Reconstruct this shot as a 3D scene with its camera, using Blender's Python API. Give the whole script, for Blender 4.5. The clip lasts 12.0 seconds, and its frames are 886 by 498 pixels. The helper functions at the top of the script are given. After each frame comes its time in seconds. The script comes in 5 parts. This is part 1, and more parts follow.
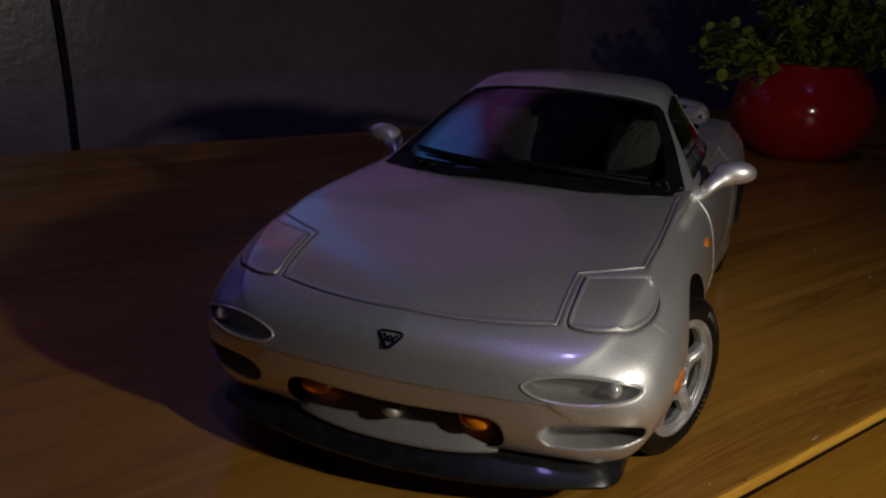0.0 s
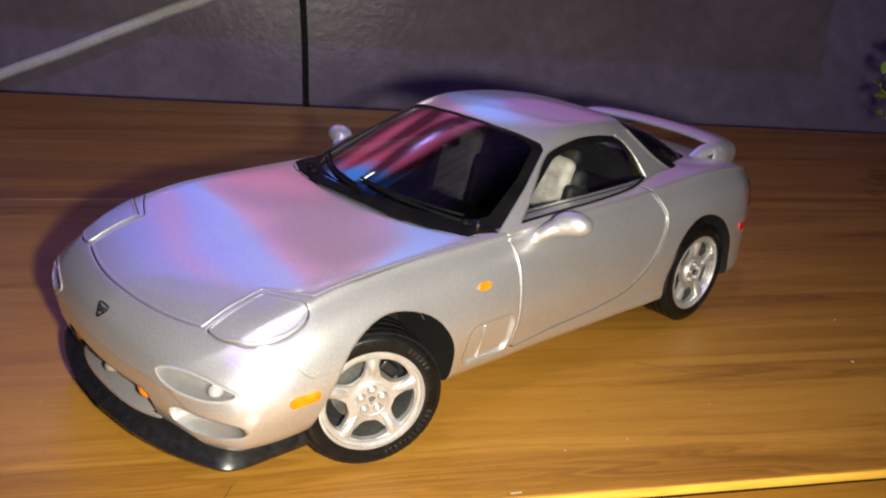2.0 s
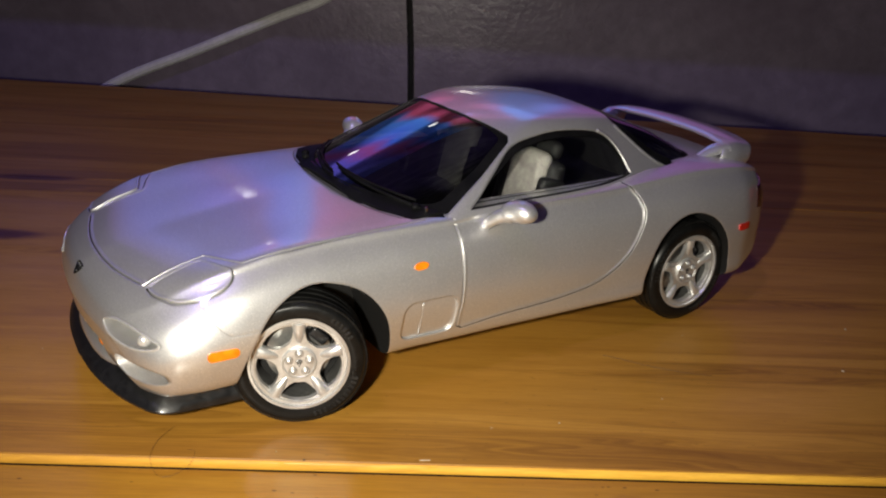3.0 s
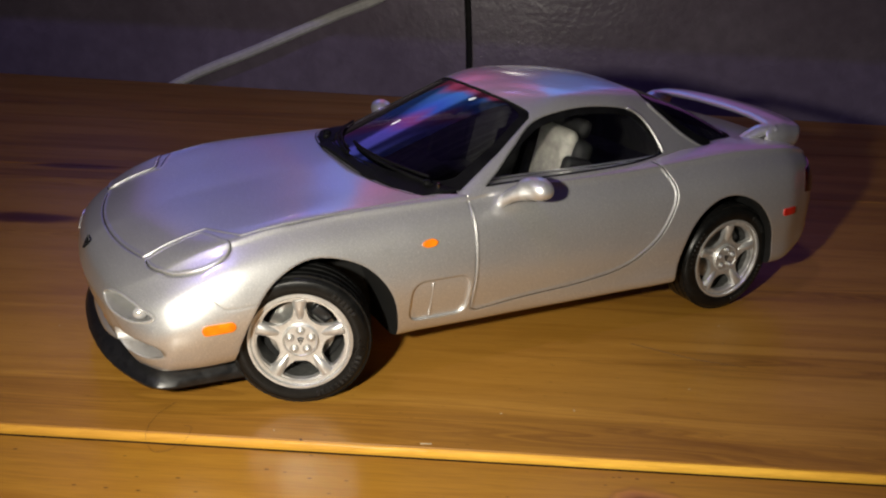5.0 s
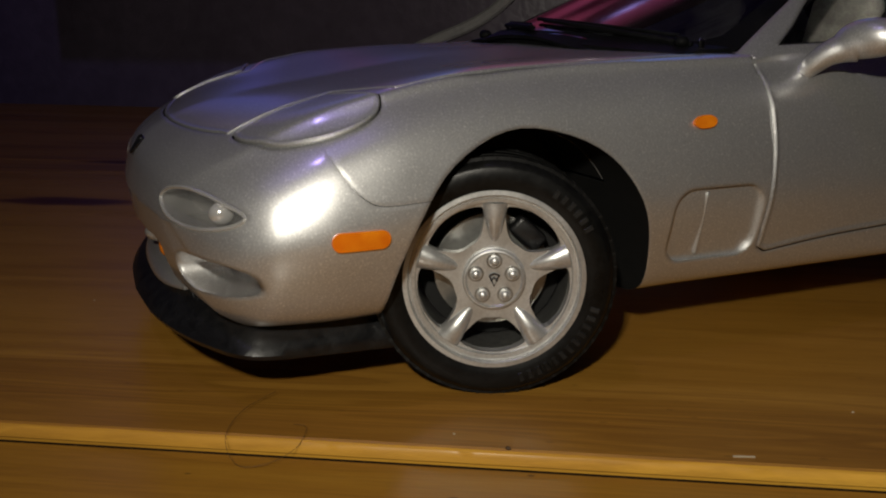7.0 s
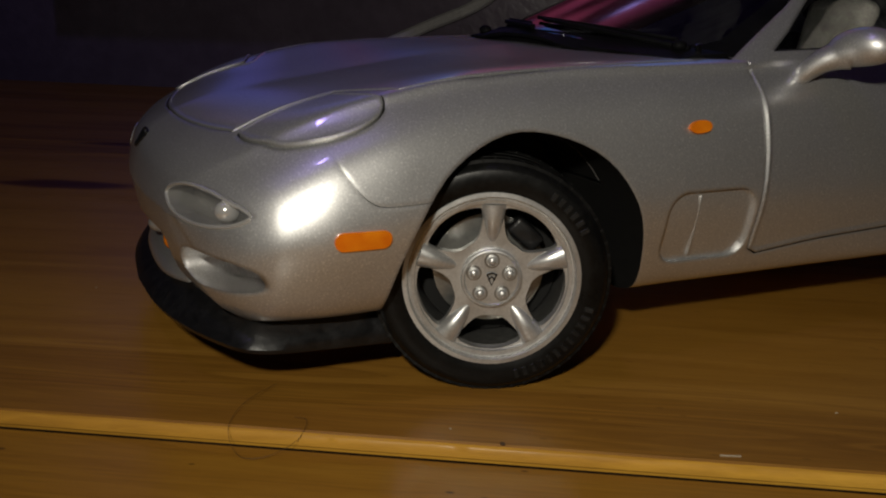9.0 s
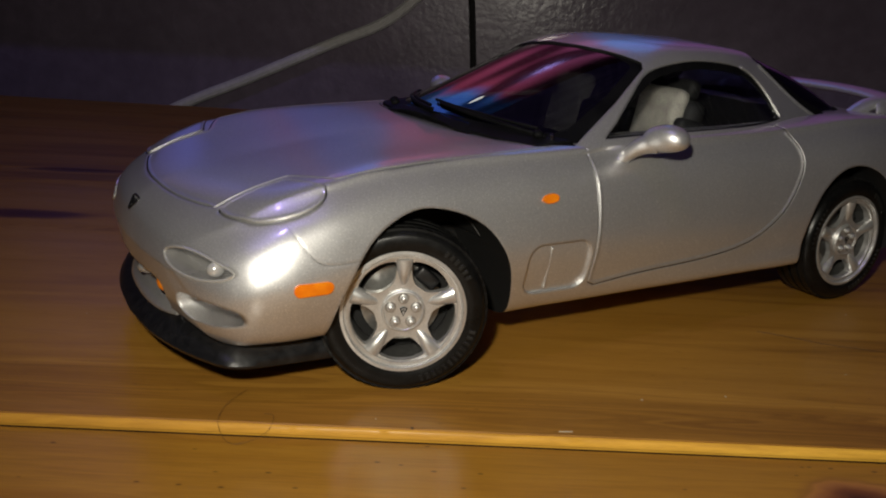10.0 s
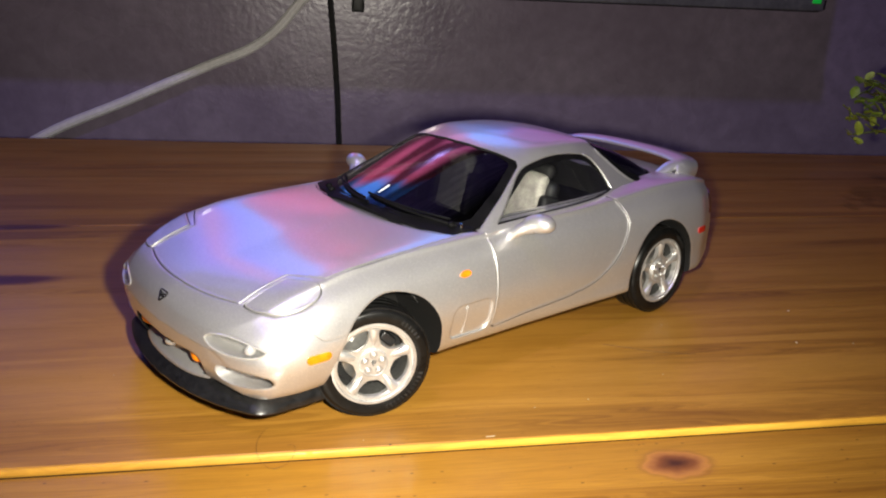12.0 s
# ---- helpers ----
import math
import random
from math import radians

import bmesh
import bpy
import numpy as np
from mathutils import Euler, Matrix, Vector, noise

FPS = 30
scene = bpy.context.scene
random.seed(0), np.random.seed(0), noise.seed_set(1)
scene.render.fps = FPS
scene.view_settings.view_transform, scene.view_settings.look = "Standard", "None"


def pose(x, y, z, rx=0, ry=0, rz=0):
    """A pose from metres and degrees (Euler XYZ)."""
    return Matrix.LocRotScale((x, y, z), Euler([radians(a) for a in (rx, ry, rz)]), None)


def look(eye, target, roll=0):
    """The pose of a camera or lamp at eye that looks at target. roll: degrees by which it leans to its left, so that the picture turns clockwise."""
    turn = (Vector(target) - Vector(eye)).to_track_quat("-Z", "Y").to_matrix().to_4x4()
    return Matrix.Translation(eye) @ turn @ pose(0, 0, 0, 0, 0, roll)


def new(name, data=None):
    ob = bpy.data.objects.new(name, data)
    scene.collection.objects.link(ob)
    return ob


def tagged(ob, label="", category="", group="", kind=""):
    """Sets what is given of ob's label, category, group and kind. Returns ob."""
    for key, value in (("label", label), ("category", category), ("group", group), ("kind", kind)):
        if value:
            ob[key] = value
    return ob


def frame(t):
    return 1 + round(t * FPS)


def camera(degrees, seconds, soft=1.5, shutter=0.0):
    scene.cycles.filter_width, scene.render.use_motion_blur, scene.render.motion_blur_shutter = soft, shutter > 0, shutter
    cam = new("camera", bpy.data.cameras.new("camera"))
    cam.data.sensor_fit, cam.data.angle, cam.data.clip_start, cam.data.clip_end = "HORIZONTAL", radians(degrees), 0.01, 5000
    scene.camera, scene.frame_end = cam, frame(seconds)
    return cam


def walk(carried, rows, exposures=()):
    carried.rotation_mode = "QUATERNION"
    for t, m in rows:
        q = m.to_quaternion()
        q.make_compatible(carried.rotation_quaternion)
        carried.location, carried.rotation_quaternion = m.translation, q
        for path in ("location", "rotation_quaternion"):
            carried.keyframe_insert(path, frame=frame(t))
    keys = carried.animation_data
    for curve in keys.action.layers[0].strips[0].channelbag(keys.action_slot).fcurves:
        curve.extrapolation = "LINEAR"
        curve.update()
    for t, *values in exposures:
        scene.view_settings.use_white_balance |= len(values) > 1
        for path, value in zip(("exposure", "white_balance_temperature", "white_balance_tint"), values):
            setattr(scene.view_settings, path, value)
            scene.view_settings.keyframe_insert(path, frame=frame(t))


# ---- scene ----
from mathutils.bvhtree import BVHTree
S = 1 / 18  # the car and its plan are written at full car size; the model is 1:18
cam = camera(52.5, 12.0, soft=2.1)
PATH = [
    (0.0, (1.075, -4.345, 1.666), (0.399, -2.554, 1.086), 2.6),
    (0.5, (1.67, -4.278, 2.02), (0.816, -2.6, 1.346), 4.1),
    (1.0, (2.265, -4.057, 2.147), (1.246, -2.493, 1.43), 5.1),
    (1.5, (2.764, -3.744, 2.21), (1.596, -2.283, 1.504), 5.1),
    (2.0, (3.226, -3.262, 2.187), (1.904, -1.944, 1.469), 5.0),
    (2.5, (3.555, -2.824, 2.181), (2.099, -1.684, 1.418), 5.5),
    (2.7, (3.782, -2.714, 2.222), (2.278, -1.631, 1.47), 4.6),
    (4.3, (4.405, -2.446, 2.273), (2.771, -1.536, 1.564), 2.3),
    (4.5, (4.363, -2.404, 2.244), (2.722, -1.507, 1.535), 2.1),
    (5.0, (4.138, -2.271, 2.063), (2.486, -1.404, 1.343), 2.0),
    (5.5, (3.55, -2.291, 1.539), (1.868, -1.48, 0.823), 2.9),
    (6.0, (2.909, -2.258, 1.209), (1.168, -1.488, 0.595), 2.3),
    (6.5, (2.733, -2.185, 0.961), (0.964, -1.43, 0.414), 0.9),
    (6.7, (2.717, -2.161, 0.92), (0.942, -1.387, 0.421), 0.2),
    (8.3, (2.69, -2.167, 0.937), (0.931, -1.376, 0.406), 1.2),
    (8.5, (2.7, -2.17, 0.954), (0.94, -1.389, 0.413), 1.2),
    (9.0, (2.733, -2.193, 0.979), (0.977, -1.405, 0.435), 1.4),
    (9.5, (3.009, -2.279, 1.153), (1.258, -1.488, 0.598), 1.6),
    (10.0, (3.443, -2.596, 1.412), (1.792, -1.622, 0.843), 2.7),
    (10.5, (3.735, -2.894, 1.788), (2.157, -1.821, 1.188), 2.2),
    (11.0, (3.847, -3.296, 2.045), (2.359, -2.104, 1.442), 2.3),
    (11.5, (4.072, -3.486, 2.332), (2.626, -2.265, 1.685), 2.3),
    (12.0, (4.125, -3.703, 2.31), (2.709, -2.443, 1.674), 2.7),
]
EXPOSURE = [(0.0, -1.92), (0.5, -1.35), (1.0, -0.5), (1.5, 0.2), (2.0, 0.46), (2.5, -0.05), (4.5, -0.12), (5.0, -0.29), (5.5, -0.54), (6.0, -0.92), (6.5, -1.50), (8.5, -1.95), (9.0, -2.0), (9.5, -1.93), (10.0, -1.13), (10.5, -0.55), (11.0, -0.18), (11.5, 0.45), (12.0, 0.63)]
walk(cam, [(t, look(Vector(eye) * S, Vector(target) * S, roll)) for t, eye, target, roll in PATH], EXPOSURE)

# ---- plan: wall and table directions, in car metres ----
WALL_AT, WALL_TURN = Vector((-5.12, 1.91, 0)), 55.5
WALL_ALONG = Vector((math.cos(radians(WALL_TURN)), math.sin(radians(WALL_TURN)), 0))
WALL_OUT = Vector((WALL_ALONG.y, -WALL_ALONG.x, 0))
EDGE_AT, EDGE_TURN = Vector((1.509, -0.625, 0)), 60.0


def on_wall(s, out, z):
    return (WALL_AT + WALL_ALONG * s + WALL_OUT * out + Vector((0, 0, z)))


# ---- light ----
world = bpy.data.worlds.new("night_room")
scene.world = world
world.use_nodes = True
world.node_tree.nodes["Background"].inputs[0].default_value = (0.30, 0.28, 0.5, 1)
world.node_tree.nodes["Background"].inputs[1].default_value = 0.004


def lamp(name, kind, at, target, power, colour, size):
    data = bpy.data.lights.new(name, kind)
    data.energy, data.color = power, colour
    if kind == "AREA":
        data.size = size
    else:
        data.shadow_soft_size = size
    ob = new(name, data)
    ob.matrix_world = look(at, target)
    return ob


# the phone's torch, and the dim bluish light of the room
torch = lamp("torch", "SPOT", Vector((3.5, -2.98, 2.06)) * S, Vector((0.1, -0.2, 0.35)) * S, 3.8, (1.0, 0.94, 0.80), 0.005)
torch.data.spot_size, torch.data.spot_blend = radians(105), 1.0
room_light = lamp("room_light", "AREA", on_wall(-3, 12.3, 18.6) * S, on_wall(3, -2.4, 0.4) * S, 2.15, (0.44, 0.34, 1.0), 0.05)

# ---- materials ----


def material(name, colour, rough=0.5, metal=0.0, coat=0.0, transmission=0.0, spec=0.5, ior=1.45):
    m = bpy.data.materials.new(name)
    m.use_nodes = True
    p = m.node_tree.nodes["Principled BSDF"]
    p.inputs["Base Color"].default_value = (*colour, 1)
    p.inputs["Roughness"].default_value = rough
    p.inputs["Metallic"].default_value = metal
    p.inputs["Coat Weight"].default_value = coat
    p.inputs["Coat Roughness"].default_value = 0.06
    p.inputs["Transmission Weight"].default_value = transmission
    p.inputs["Specular IOR Level"].default_value = spec
    p.inputs["IOR"].default_value = ior
    return m


def node(m, kind, **values):
    n = m.node_tree.nodes.new(kind)
    for key, value in values.items():
        n.inputs[key].default_value = value
    return n


def link(m, a, out, b, into):
    m.node_tree.links.new(a.outputs[out], b.inputs[into])


def shader(m):
    return m.node_tree.nodes["Principled BSDF"]


def coords(m, scale=(1, 1, 1), turn=0.0):
    t = m.node_tree.nodes.new("ShaderNodeNewGeometry")
    a = m.node_tree.nodes.new("ShaderNodeMapping")
    a.inputs["Rotation"].default_value = (0, 0, turn)
    a.inputs["Scale"].default_value = scale
    link(m, t, "Position", a, "Vector")
    return a


def noise_tex(m, at, scale, detail=4.0, rough=0.55, distortion=0.0):
    n = node(m, "ShaderNodeTexNoise", Scale=scale, Detail=detail, Roughness=rough, Distortion=distortion)
    link(m, at, "Vector", n, "Vector")
    return n


def ramp(m, source, out, stops):
    r = m.node_tree.nodes.new("ShaderNodeValToRGB")
    link(m, source, out, r, "Fac")
    while len(r.color_ramp.elements) < len(stops):
        r.color_ramp.elements.new(0.5)
    for e, (pos, col) in zip(r.color_ramp.elements, stops):
        e.position, e.color = pos, (*col, 1) if len(col) == 3 else col
    return r


def bump(m, source, out, strength, distance, normal=None):
    b = node(m, "ShaderNodeBump", Strength=strength, Distance=distance)
    link(m, source, out, b, "Height")
    if normal:
        link(m, normal[0], normal[1], b, "Normal")
    link(m, b, "Normal", shader(m), "Normal")
    return b


def speckled(m, low, high, scale, rough_low=None, rough_high=None, bump_strength=0.0, distance=0.0005, second=0.12):
    """Grain and larger stains between two colours, at real size."""
    c = coords(m)
    fine, large = noise_tex(m, c, scale), noise_tex(m, c, scale * second, 3)
    mix = node(m, "ShaderNodeMath")
    mix.operation = "MULTIPLY"
    link(m, fine, "Fac", mix, 0)
    link(m, large, "Fac", mix, 1)
    r = ramp(m, mix, "Value", [(0.12, low), (0.42, high)])
    link(m, r, "Color", shader(m), "Base Color")
    if rough_low is not None:
        q = ramp(m, large, "Fac", [(0.3, (rough_low,) * 3), (0.7, (rough_high,) * 3)])
        link(m, q, "Color", shader(m), "Roughness")
    if bump_strength:
        bump(m, fine, "Fac", bump_strength, distance)
    return m


def silver_paint():
    m = material("silver_paint", (0.7, 0.69, 0.69), 0.40, 0.76, 1.0)
    shader(m).inputs["Coat IOR"].default_value = 1.65
    shader(m).inputs["Coat Roughness"].default_value = 0.09
    c = coords(m)
    flake = noise_tex(m, c, 3600, 2, 0.75)
    r = ramp(m, flake, "Fac", [(0.30, (0.60, 0.60, 0.605)), (0.60, (0.72, 0.72, 0.72)), (0.70, (1.0, 0.99, 0.98))])
    link(m, r, "Color", shader(m), "Base Color")
    cloud = noise_tex(m, c, 60, 3)
    q = ramp(m, cloud, "Fac", [(0.3, (0.37,) * 3), (0.7, (0.44,) * 3)])
    link(m, q, "Color", shader(m), "Roughness")
    b = m.node_tree.nodes.new("ShaderNodeBevel")
    b.samples = 4
    b.inputs["Radius"].default_value = 0.0009
    bump(m, flake, "Fac", 0.06, 0.0001, (b, "Normal"))
    return m


def wood(name, dark, mid, light, rough, knots=(), pitted=1.0, core=((0.05, 0.018, 0.008), (0.16, 0.055, 0.016), (0.36, 0.15, 0.04), (0.17, 0.065, 0.018), (0.26, 0.11, 0.024))):
    m = material(name, mid, rough, 0, 0.20, spec=0.3)
    shader(m).inputs["Coat Roughness"].default_value = 0.26
    turn = -radians(EDGE_TURN)
    at = coords(m, (1, 1, 1), turn)
    long = node(m, "ShaderNodeMapping", Scale=(0.55, 8.0, 6.0))
    link(m, at, "Vector", long, "Vector")
    info = m.node_tree.nodes.new("ShaderNodeObjectInfo")
    shift = node(m, "ShaderNodeVectorMath")
    shift.operation = "MULTIPLY_ADD"
    link(m, info, "Random", shift, 1)
    shift.inputs[0].default_value = (3.7, 9.1, 5.3)
    link(m, long, "Vector", shift, 2)
    warp = noise_tex(m, shift, 5.0, 3, 0.6)
    bend = node(m, "ShaderNodeVectorMath")
    bend.operation = "MULTIPLY_ADD"
    link(m, warp, "Color", bend, 0)
    bend.inputs[1].default_value = (0.25, 0.9, 0.2)
    link(m, shift, "Vector", bend, 2)
    rings = noise_tex(m, bend, 6.0, 3, 0.5)
    fibre_at = node(m, "ShaderNodeMapping", Scale=(90.0, 2000.0, 800.0))
    link(m, at, "Vector", fibre_at, "Vector")
    fibre = noise_tex(m, fibre_at, 1.0, 4, 0.7)
    grain = ramp(m, rings, "Fac", [(0.34, dark), (0.50, mid), (0.66, light)])
    mix = m.node_tree.nodes.new("ShaderNodeMixRGB")
    mix.blend_type = "MULTIPLY"
    mix.inputs["Fac"].default_value = 0.5
    fr = ramp(m, fibre, "Fac", [(0.3, (0.55, 0.5, 0.45)), (0.6, (1, 1, 1))])
    link(m, grain, "Color", mix, "Color1")
    link(m, fr, "Color", mix, "Color2")
    last = mix
    # late wood: long thin dark lines that come and go in bands
    line_at = node(m, "ShaderNodeMapping", Scale=(0.5, 42.0, 10.0))
    link(m, bend, "Vector", line_at, "Vector")
    lines = noise_tex(m, line_at, 1.6, 2, 0.5)
    band = ramp(m, warp, "Fac", [(0.46, (0, 0, 0)), (0.60, (1, 1, 1))])
    lr = ramp(m, lines, "Fac", [(0.42, (0.74, 0.70, 0.67)), (0.56, (1, 1, 1))])
    ml = m.node_tree.nodes.new("ShaderNodeMixRGB")
    ml.blend_type = "MULTIPLY"
    link(m, band, "Color", ml, "Fac")
    link(m, last, "Color", ml, "Color1")
    link(m, lr, "Color", ml, "Color2")
    last = ml
    # pores: scattered short dark dashes along the grain
    pore_at = node(m, "ShaderNodeMapping", Scale=(38.0, 85.0, 0.0))
    link(m, at, "Vector", pore_at, "Vector")
    pores = m.node_tree.nodes.new("ShaderNodeTexVoronoi")
    link(m, pore_at, "Vector", pores, "Vector")
    dot = ramp(m, pores, "Distance", [(0.07, (1, 1, 1)), (0.13, (0, 0, 0))])
    some = ramp(m, pores, "Color", [(0.50, (0, 0, 0)), (0.52, (0.9 * pitted,) * 3)])
    both_dots = m.node_tree.nodes.new("ShaderNodeMixRGB")
    both_dots.blend_type = "MULTIPLY"
    both_dots.inputs["Fac"].default_value = 1
    link(m, dot, "Color", both_dots, "Color1")
    link(m, some, "Color", both_dots, "Color2")
    mp = m.node_tree.nodes.new("ShaderNodeMixRGB")
    link(m, both_dots, "Color", mp, "Fac")
    link(m, last, "Color", mp, "Color1")
    mp.inputs["Color2"].default_value = (0.07, 0.028, 0.006, 1)
    last = mp
    geo = m.node_tree.nodes.new("ShaderNodeNewGeometry")
    for (kx, ky), radius, squash in knots:
        away = node(m, "ShaderNodeVectorMath")
        away.operation = "SUBTRACT"
        link(m, geo, "Position", away, 0)
        away.inputs[1].default_value = (kx * S, ky * S, 0)
        aligned = node(m, "ShaderNodeMapping", Rotation=(0, 0, turn))
        link(m, away, "Vector", aligned, "Vector")
        flat = node(m, "ShaderNodeMapping", Scale=(1 / radius / S / squash, 1 / radius / S, 0))
        link(m, aligned, "Vector", flat, "Vector")
        wob = noise_tex(m, flat, 1.6, 3)
        far = node(m, "ShaderNodeVectorMath")
        far.operation = "LENGTH"
        link(m, flat, "Vector", far, 0)
        add = node(m, "ShaderNodeMath")
        add.operation = "MULTIPLY_ADD"
        link(m, wob, "Fac", add, 0)
        add.inputs[1].default_value = 0.5
        link(m, far, "Value", add, 2)
        ring = ramp(m, add, "Value", list(zip((0.30, 0.55, 0.80, 0.88, 1.0), core)))
        keep = ramp(m, add, "Value", [(0.70, (1, 1, 1)), (1.20, (0, 0, 0))])
        over = m.node_tree.nodes.new("ShaderNodeMixRGB")
        link(m, keep, "Color", over, "Fac")
        link(m, last, "Color", over, "Color1")
        link(m, ring, "Color", over, "Color2")
        last = over
    link(m, last, "Color", shader(m), "Base Color")
    rr = ramp(m, warp, "Fac", [(0.3, (rough * 0.75,) * 3), (0.7, (rough * 1.35,) * 3)])
    link(m, rr, "Color", shader(m), "Roughness")
    bump(m, fibre, "Fac", 0.10, 0.0003)
    return m


PAINT = silver_paint()
BLACK = speckled(material("black_plastic", (0.012, 0.012, 0.013), 0.32, 0, 0.15), (0.005, 0.005, 0.0055), (0.016, 0.016, 0.017), 3200, 0.28, 0.40, 0.35, 0.00012)
CAVITY = speckled(material("cavity_black", (0.008, 0.008, 0.008), 0.7), (0.0015, 0.0015, 0.0015), (0.005, 0.005, 0.005), 700)
GLOSS_BLACK = speckled(material("gloss_black", (0.006, 0.006, 0.007), 0.12), (0.004, 0.004, 0.005), (0.012, 0.012, 0.013), 300, 0.08, 0.2)
RUBBER = speckled(material("rubber", (0.018, 0.018, 0.018), 0.55, spec=0.28), (0.003, 0.003, 0.003), (0.009, 0.009, 0.0088), 1500, 0.26, 0.40, 0.15, 0.0001)
SCUFFED = speckled(material("scuffed_rubber", (0.03, 0.03, 0.03), 0.5, spec=0.3), (0.005, 0.005, 0.005), (0.030, 0.029, 0.028), 260, 0.3, 0.5, 0.2, 0.0001)
RIM = speckled(material("rim_silver", (0.65, 0.65, 0.65), 0.36, 0.72, 0.3), (0.54, 0.54, 0.535), (0.73, 0.73, 0.725), 2600, 0.32, 0.42, 0.05, 0.0001)
REFLECTOR = speckled(material("lamp_reflector", (0.3, 0.29, 0.27), 0.3, 0.6), (0.20, 0.195, 0.185), (0.36, 0.35, 0.335), 500, 0.18, 0.28)
STEEL = speckled(material("disc_steel", (0.45, 0.44, 0.42), 0.35, 0.9), (0.3, 0.3, 0.29), (0.44, 0.44, 0.42), 1200, 0.3, 0.42)
BARREL = speckled(material("barrel_shaded_grey", (0.1, 0.1, 0.1), 0.5, 0.5), (0.07, 0.07, 0.068), (0.14, 0.14, 0.135), 900, 0.4, 0.55)
CHROME = material("chrome", (0.8, 0.79, 0.77), 0.12, 1.0)
ORANGE = speckled(material("orange_lens", (0.9, 0.22, 0.01), 0.2, 0, 0.6), (0.75, 0.16, 0.005), (0.95, 0.30, 0.01), 400)
RED = speckled(material("red_lens", (0.5, 0.02, 0.01), 0.2, 0, 0.6), (0.4, 0.012, 0.008), (0.6, 0.03, 0.015), 400)
TAIL = speckled(material("tail_lens", (0.02, 0.004, 0.004), 0.1, 0, 0.8), (0.012, 0.003, 0.003), (0.05, 0.008, 0.006), 300)
GLASS = material("tinted_glass", (0.10, 0.105, 0.11), 0.01, 0, 0, 1.0, 0.5, 2.2)
SIDE_GLASS = material("clear_glass", (0.72, 0.73, 0.73), 0.01, 0, 0, 1.0, 0.5, 1.5)
SEAL = speckled(material("satin_black", (0.008, 0.008, 0.009), 0.55, spec=0.08), (0.003, 0.003, 0.0033), (0.008, 0.008, 0.0085), 1500, 0.48, 0.62, 0.15, 0.0001)
LENS_RIM = material("lens_rim", (0.75, 0.74, 0.72), 0.15, 0.6, 0.8)
LENS = material("clear_lens", (0.5, 0.5, 0.49), 0.03, 0, 1.0)
shader(LENS).inputs["Alpha"].default_value = 0.12
SEAT = speckled(material("seat_grey", (0.22, 0.215, 0.2), 0.8), (0.15, 0.145, 0.13), (0.38, 0.365, 0.33), 2600, 0.7, 0.9, 0.4, 0.0003)
TRIM = speckled(material("interior_black", (0.012, 0.012, 0.013), 0.6, spec=0.25), (0.006, 0.006, 0.007), (0.018, 0.018, 0.018), 1200, 0.5, 0.75, 0.2, 0.0002)
UPPER_WOOD = wood("varnished_pine", (0.25, 0.111, 0.016), (0.34, 0.160, 0.022), (0.41, 0.203, 0.031), 0.42, [((-3.34, -1.66), 0.12, 5.5), ((-2.18, -2.13), 0.17, 3.6)], 0.35, ((0.06, 0.018, 0.004), (0.08, 0.025, 0.005), (0.11, 0.038, 0.007), (0.16, 0.060, 0.010), (0.22, 0.088, 0.013)))
LOWER_WOOD = wood("varnished_pine_front", (0.27, 0.119, 0.013), (0.34, 0.162, 0.018), (0.41, 0.206, 0.027), 0.34, [((2.04, -0.26), 0.20, 1.5)])
EDGE_WOOD = wood("pale_edging", (0.58, 0.30, 0.032), (0.72, 0.40, 0.048), (0.78, 0.46, 0.065), 0.6, pitted=0.0)
WALL = speckled(material("lilac_wall_paint", (0.26, 0.23, 0.30), 0.3), (0.165, 0.132, 0.182), (0.235, 0.190, 0.26), 90, 0.20, 0.34)
ROOM = speckled(material("room_plaster", (0.25, 0.22, 0.24), 0.8), (0.18, 0.16, 0.17), (0.28, 0.25, 0.27), 30)
CABLE_WHITE = speckled(material("white_cable", (0.72, 0.7, 0.7), 0.35), (0.64, 0.62, 0.62), (0.80, 0.78, 0.77), 300)
CABLE_BLACK = speckled(material("black_cable", (0.015, 0.015, 0.015), 0.4), (0.01, 0.01, 0.01), (0.025, 0.025, 0.025), 300)
POT = speckled(material("red_glaze", (0.42, 0.012, 0.01), 0.12, 0, 0.5), (0.33, 0.008, 0.008), (0.48, 0.018, 0.014), 80, 0.08, 0.2)
LEAF = speckled(material("leaf_green", (0.14, 0.22, 0.03), 0.5), (0.10, 0.17, 0.015), (0.42, 0.48, 0.06), 160)
STEM = speckled(material("stem_green", (0.06, 0.08, 0.02), 0.6), (0.04, 0.05, 0.015), (0.09, 0.11, 0.03), 300)
JOINT_DARK = speckled(material("joint_shade_grime", (0.02, 0.012, 0.006), 0.9, spec=0.1), (0.010, 0.006, 0.003), (0.03, 0.018, 0.009), 500)
THREAD = speckled(material("thread_brown", (0.06, 0.03, 0.012), 0.6), (0.04, 0.02, 0.008), (0.09, 0.045, 0.016), 800)
GREEN_LED = material("green_led", (0.0, 0.3, 0.03), 0.4)
shader(GREEN_LED).inputs["Emission Color"].default_value = (0.02, 0.7, 0.08, 1)
shader(GREEN_LED).inputs["Emission Strength"].default_value = 0.15

# ---- mesh helpers ----


def finish(bm, smooth=35):
    bm.normal_update()
    for f in bm.faces:
        f.smooth = True
    if smooth is not None:
        for e in bm.edges:
            e.smooth = len(e.link_faces) == 2 and e.calc_face_angle(0) < radians(smooth)


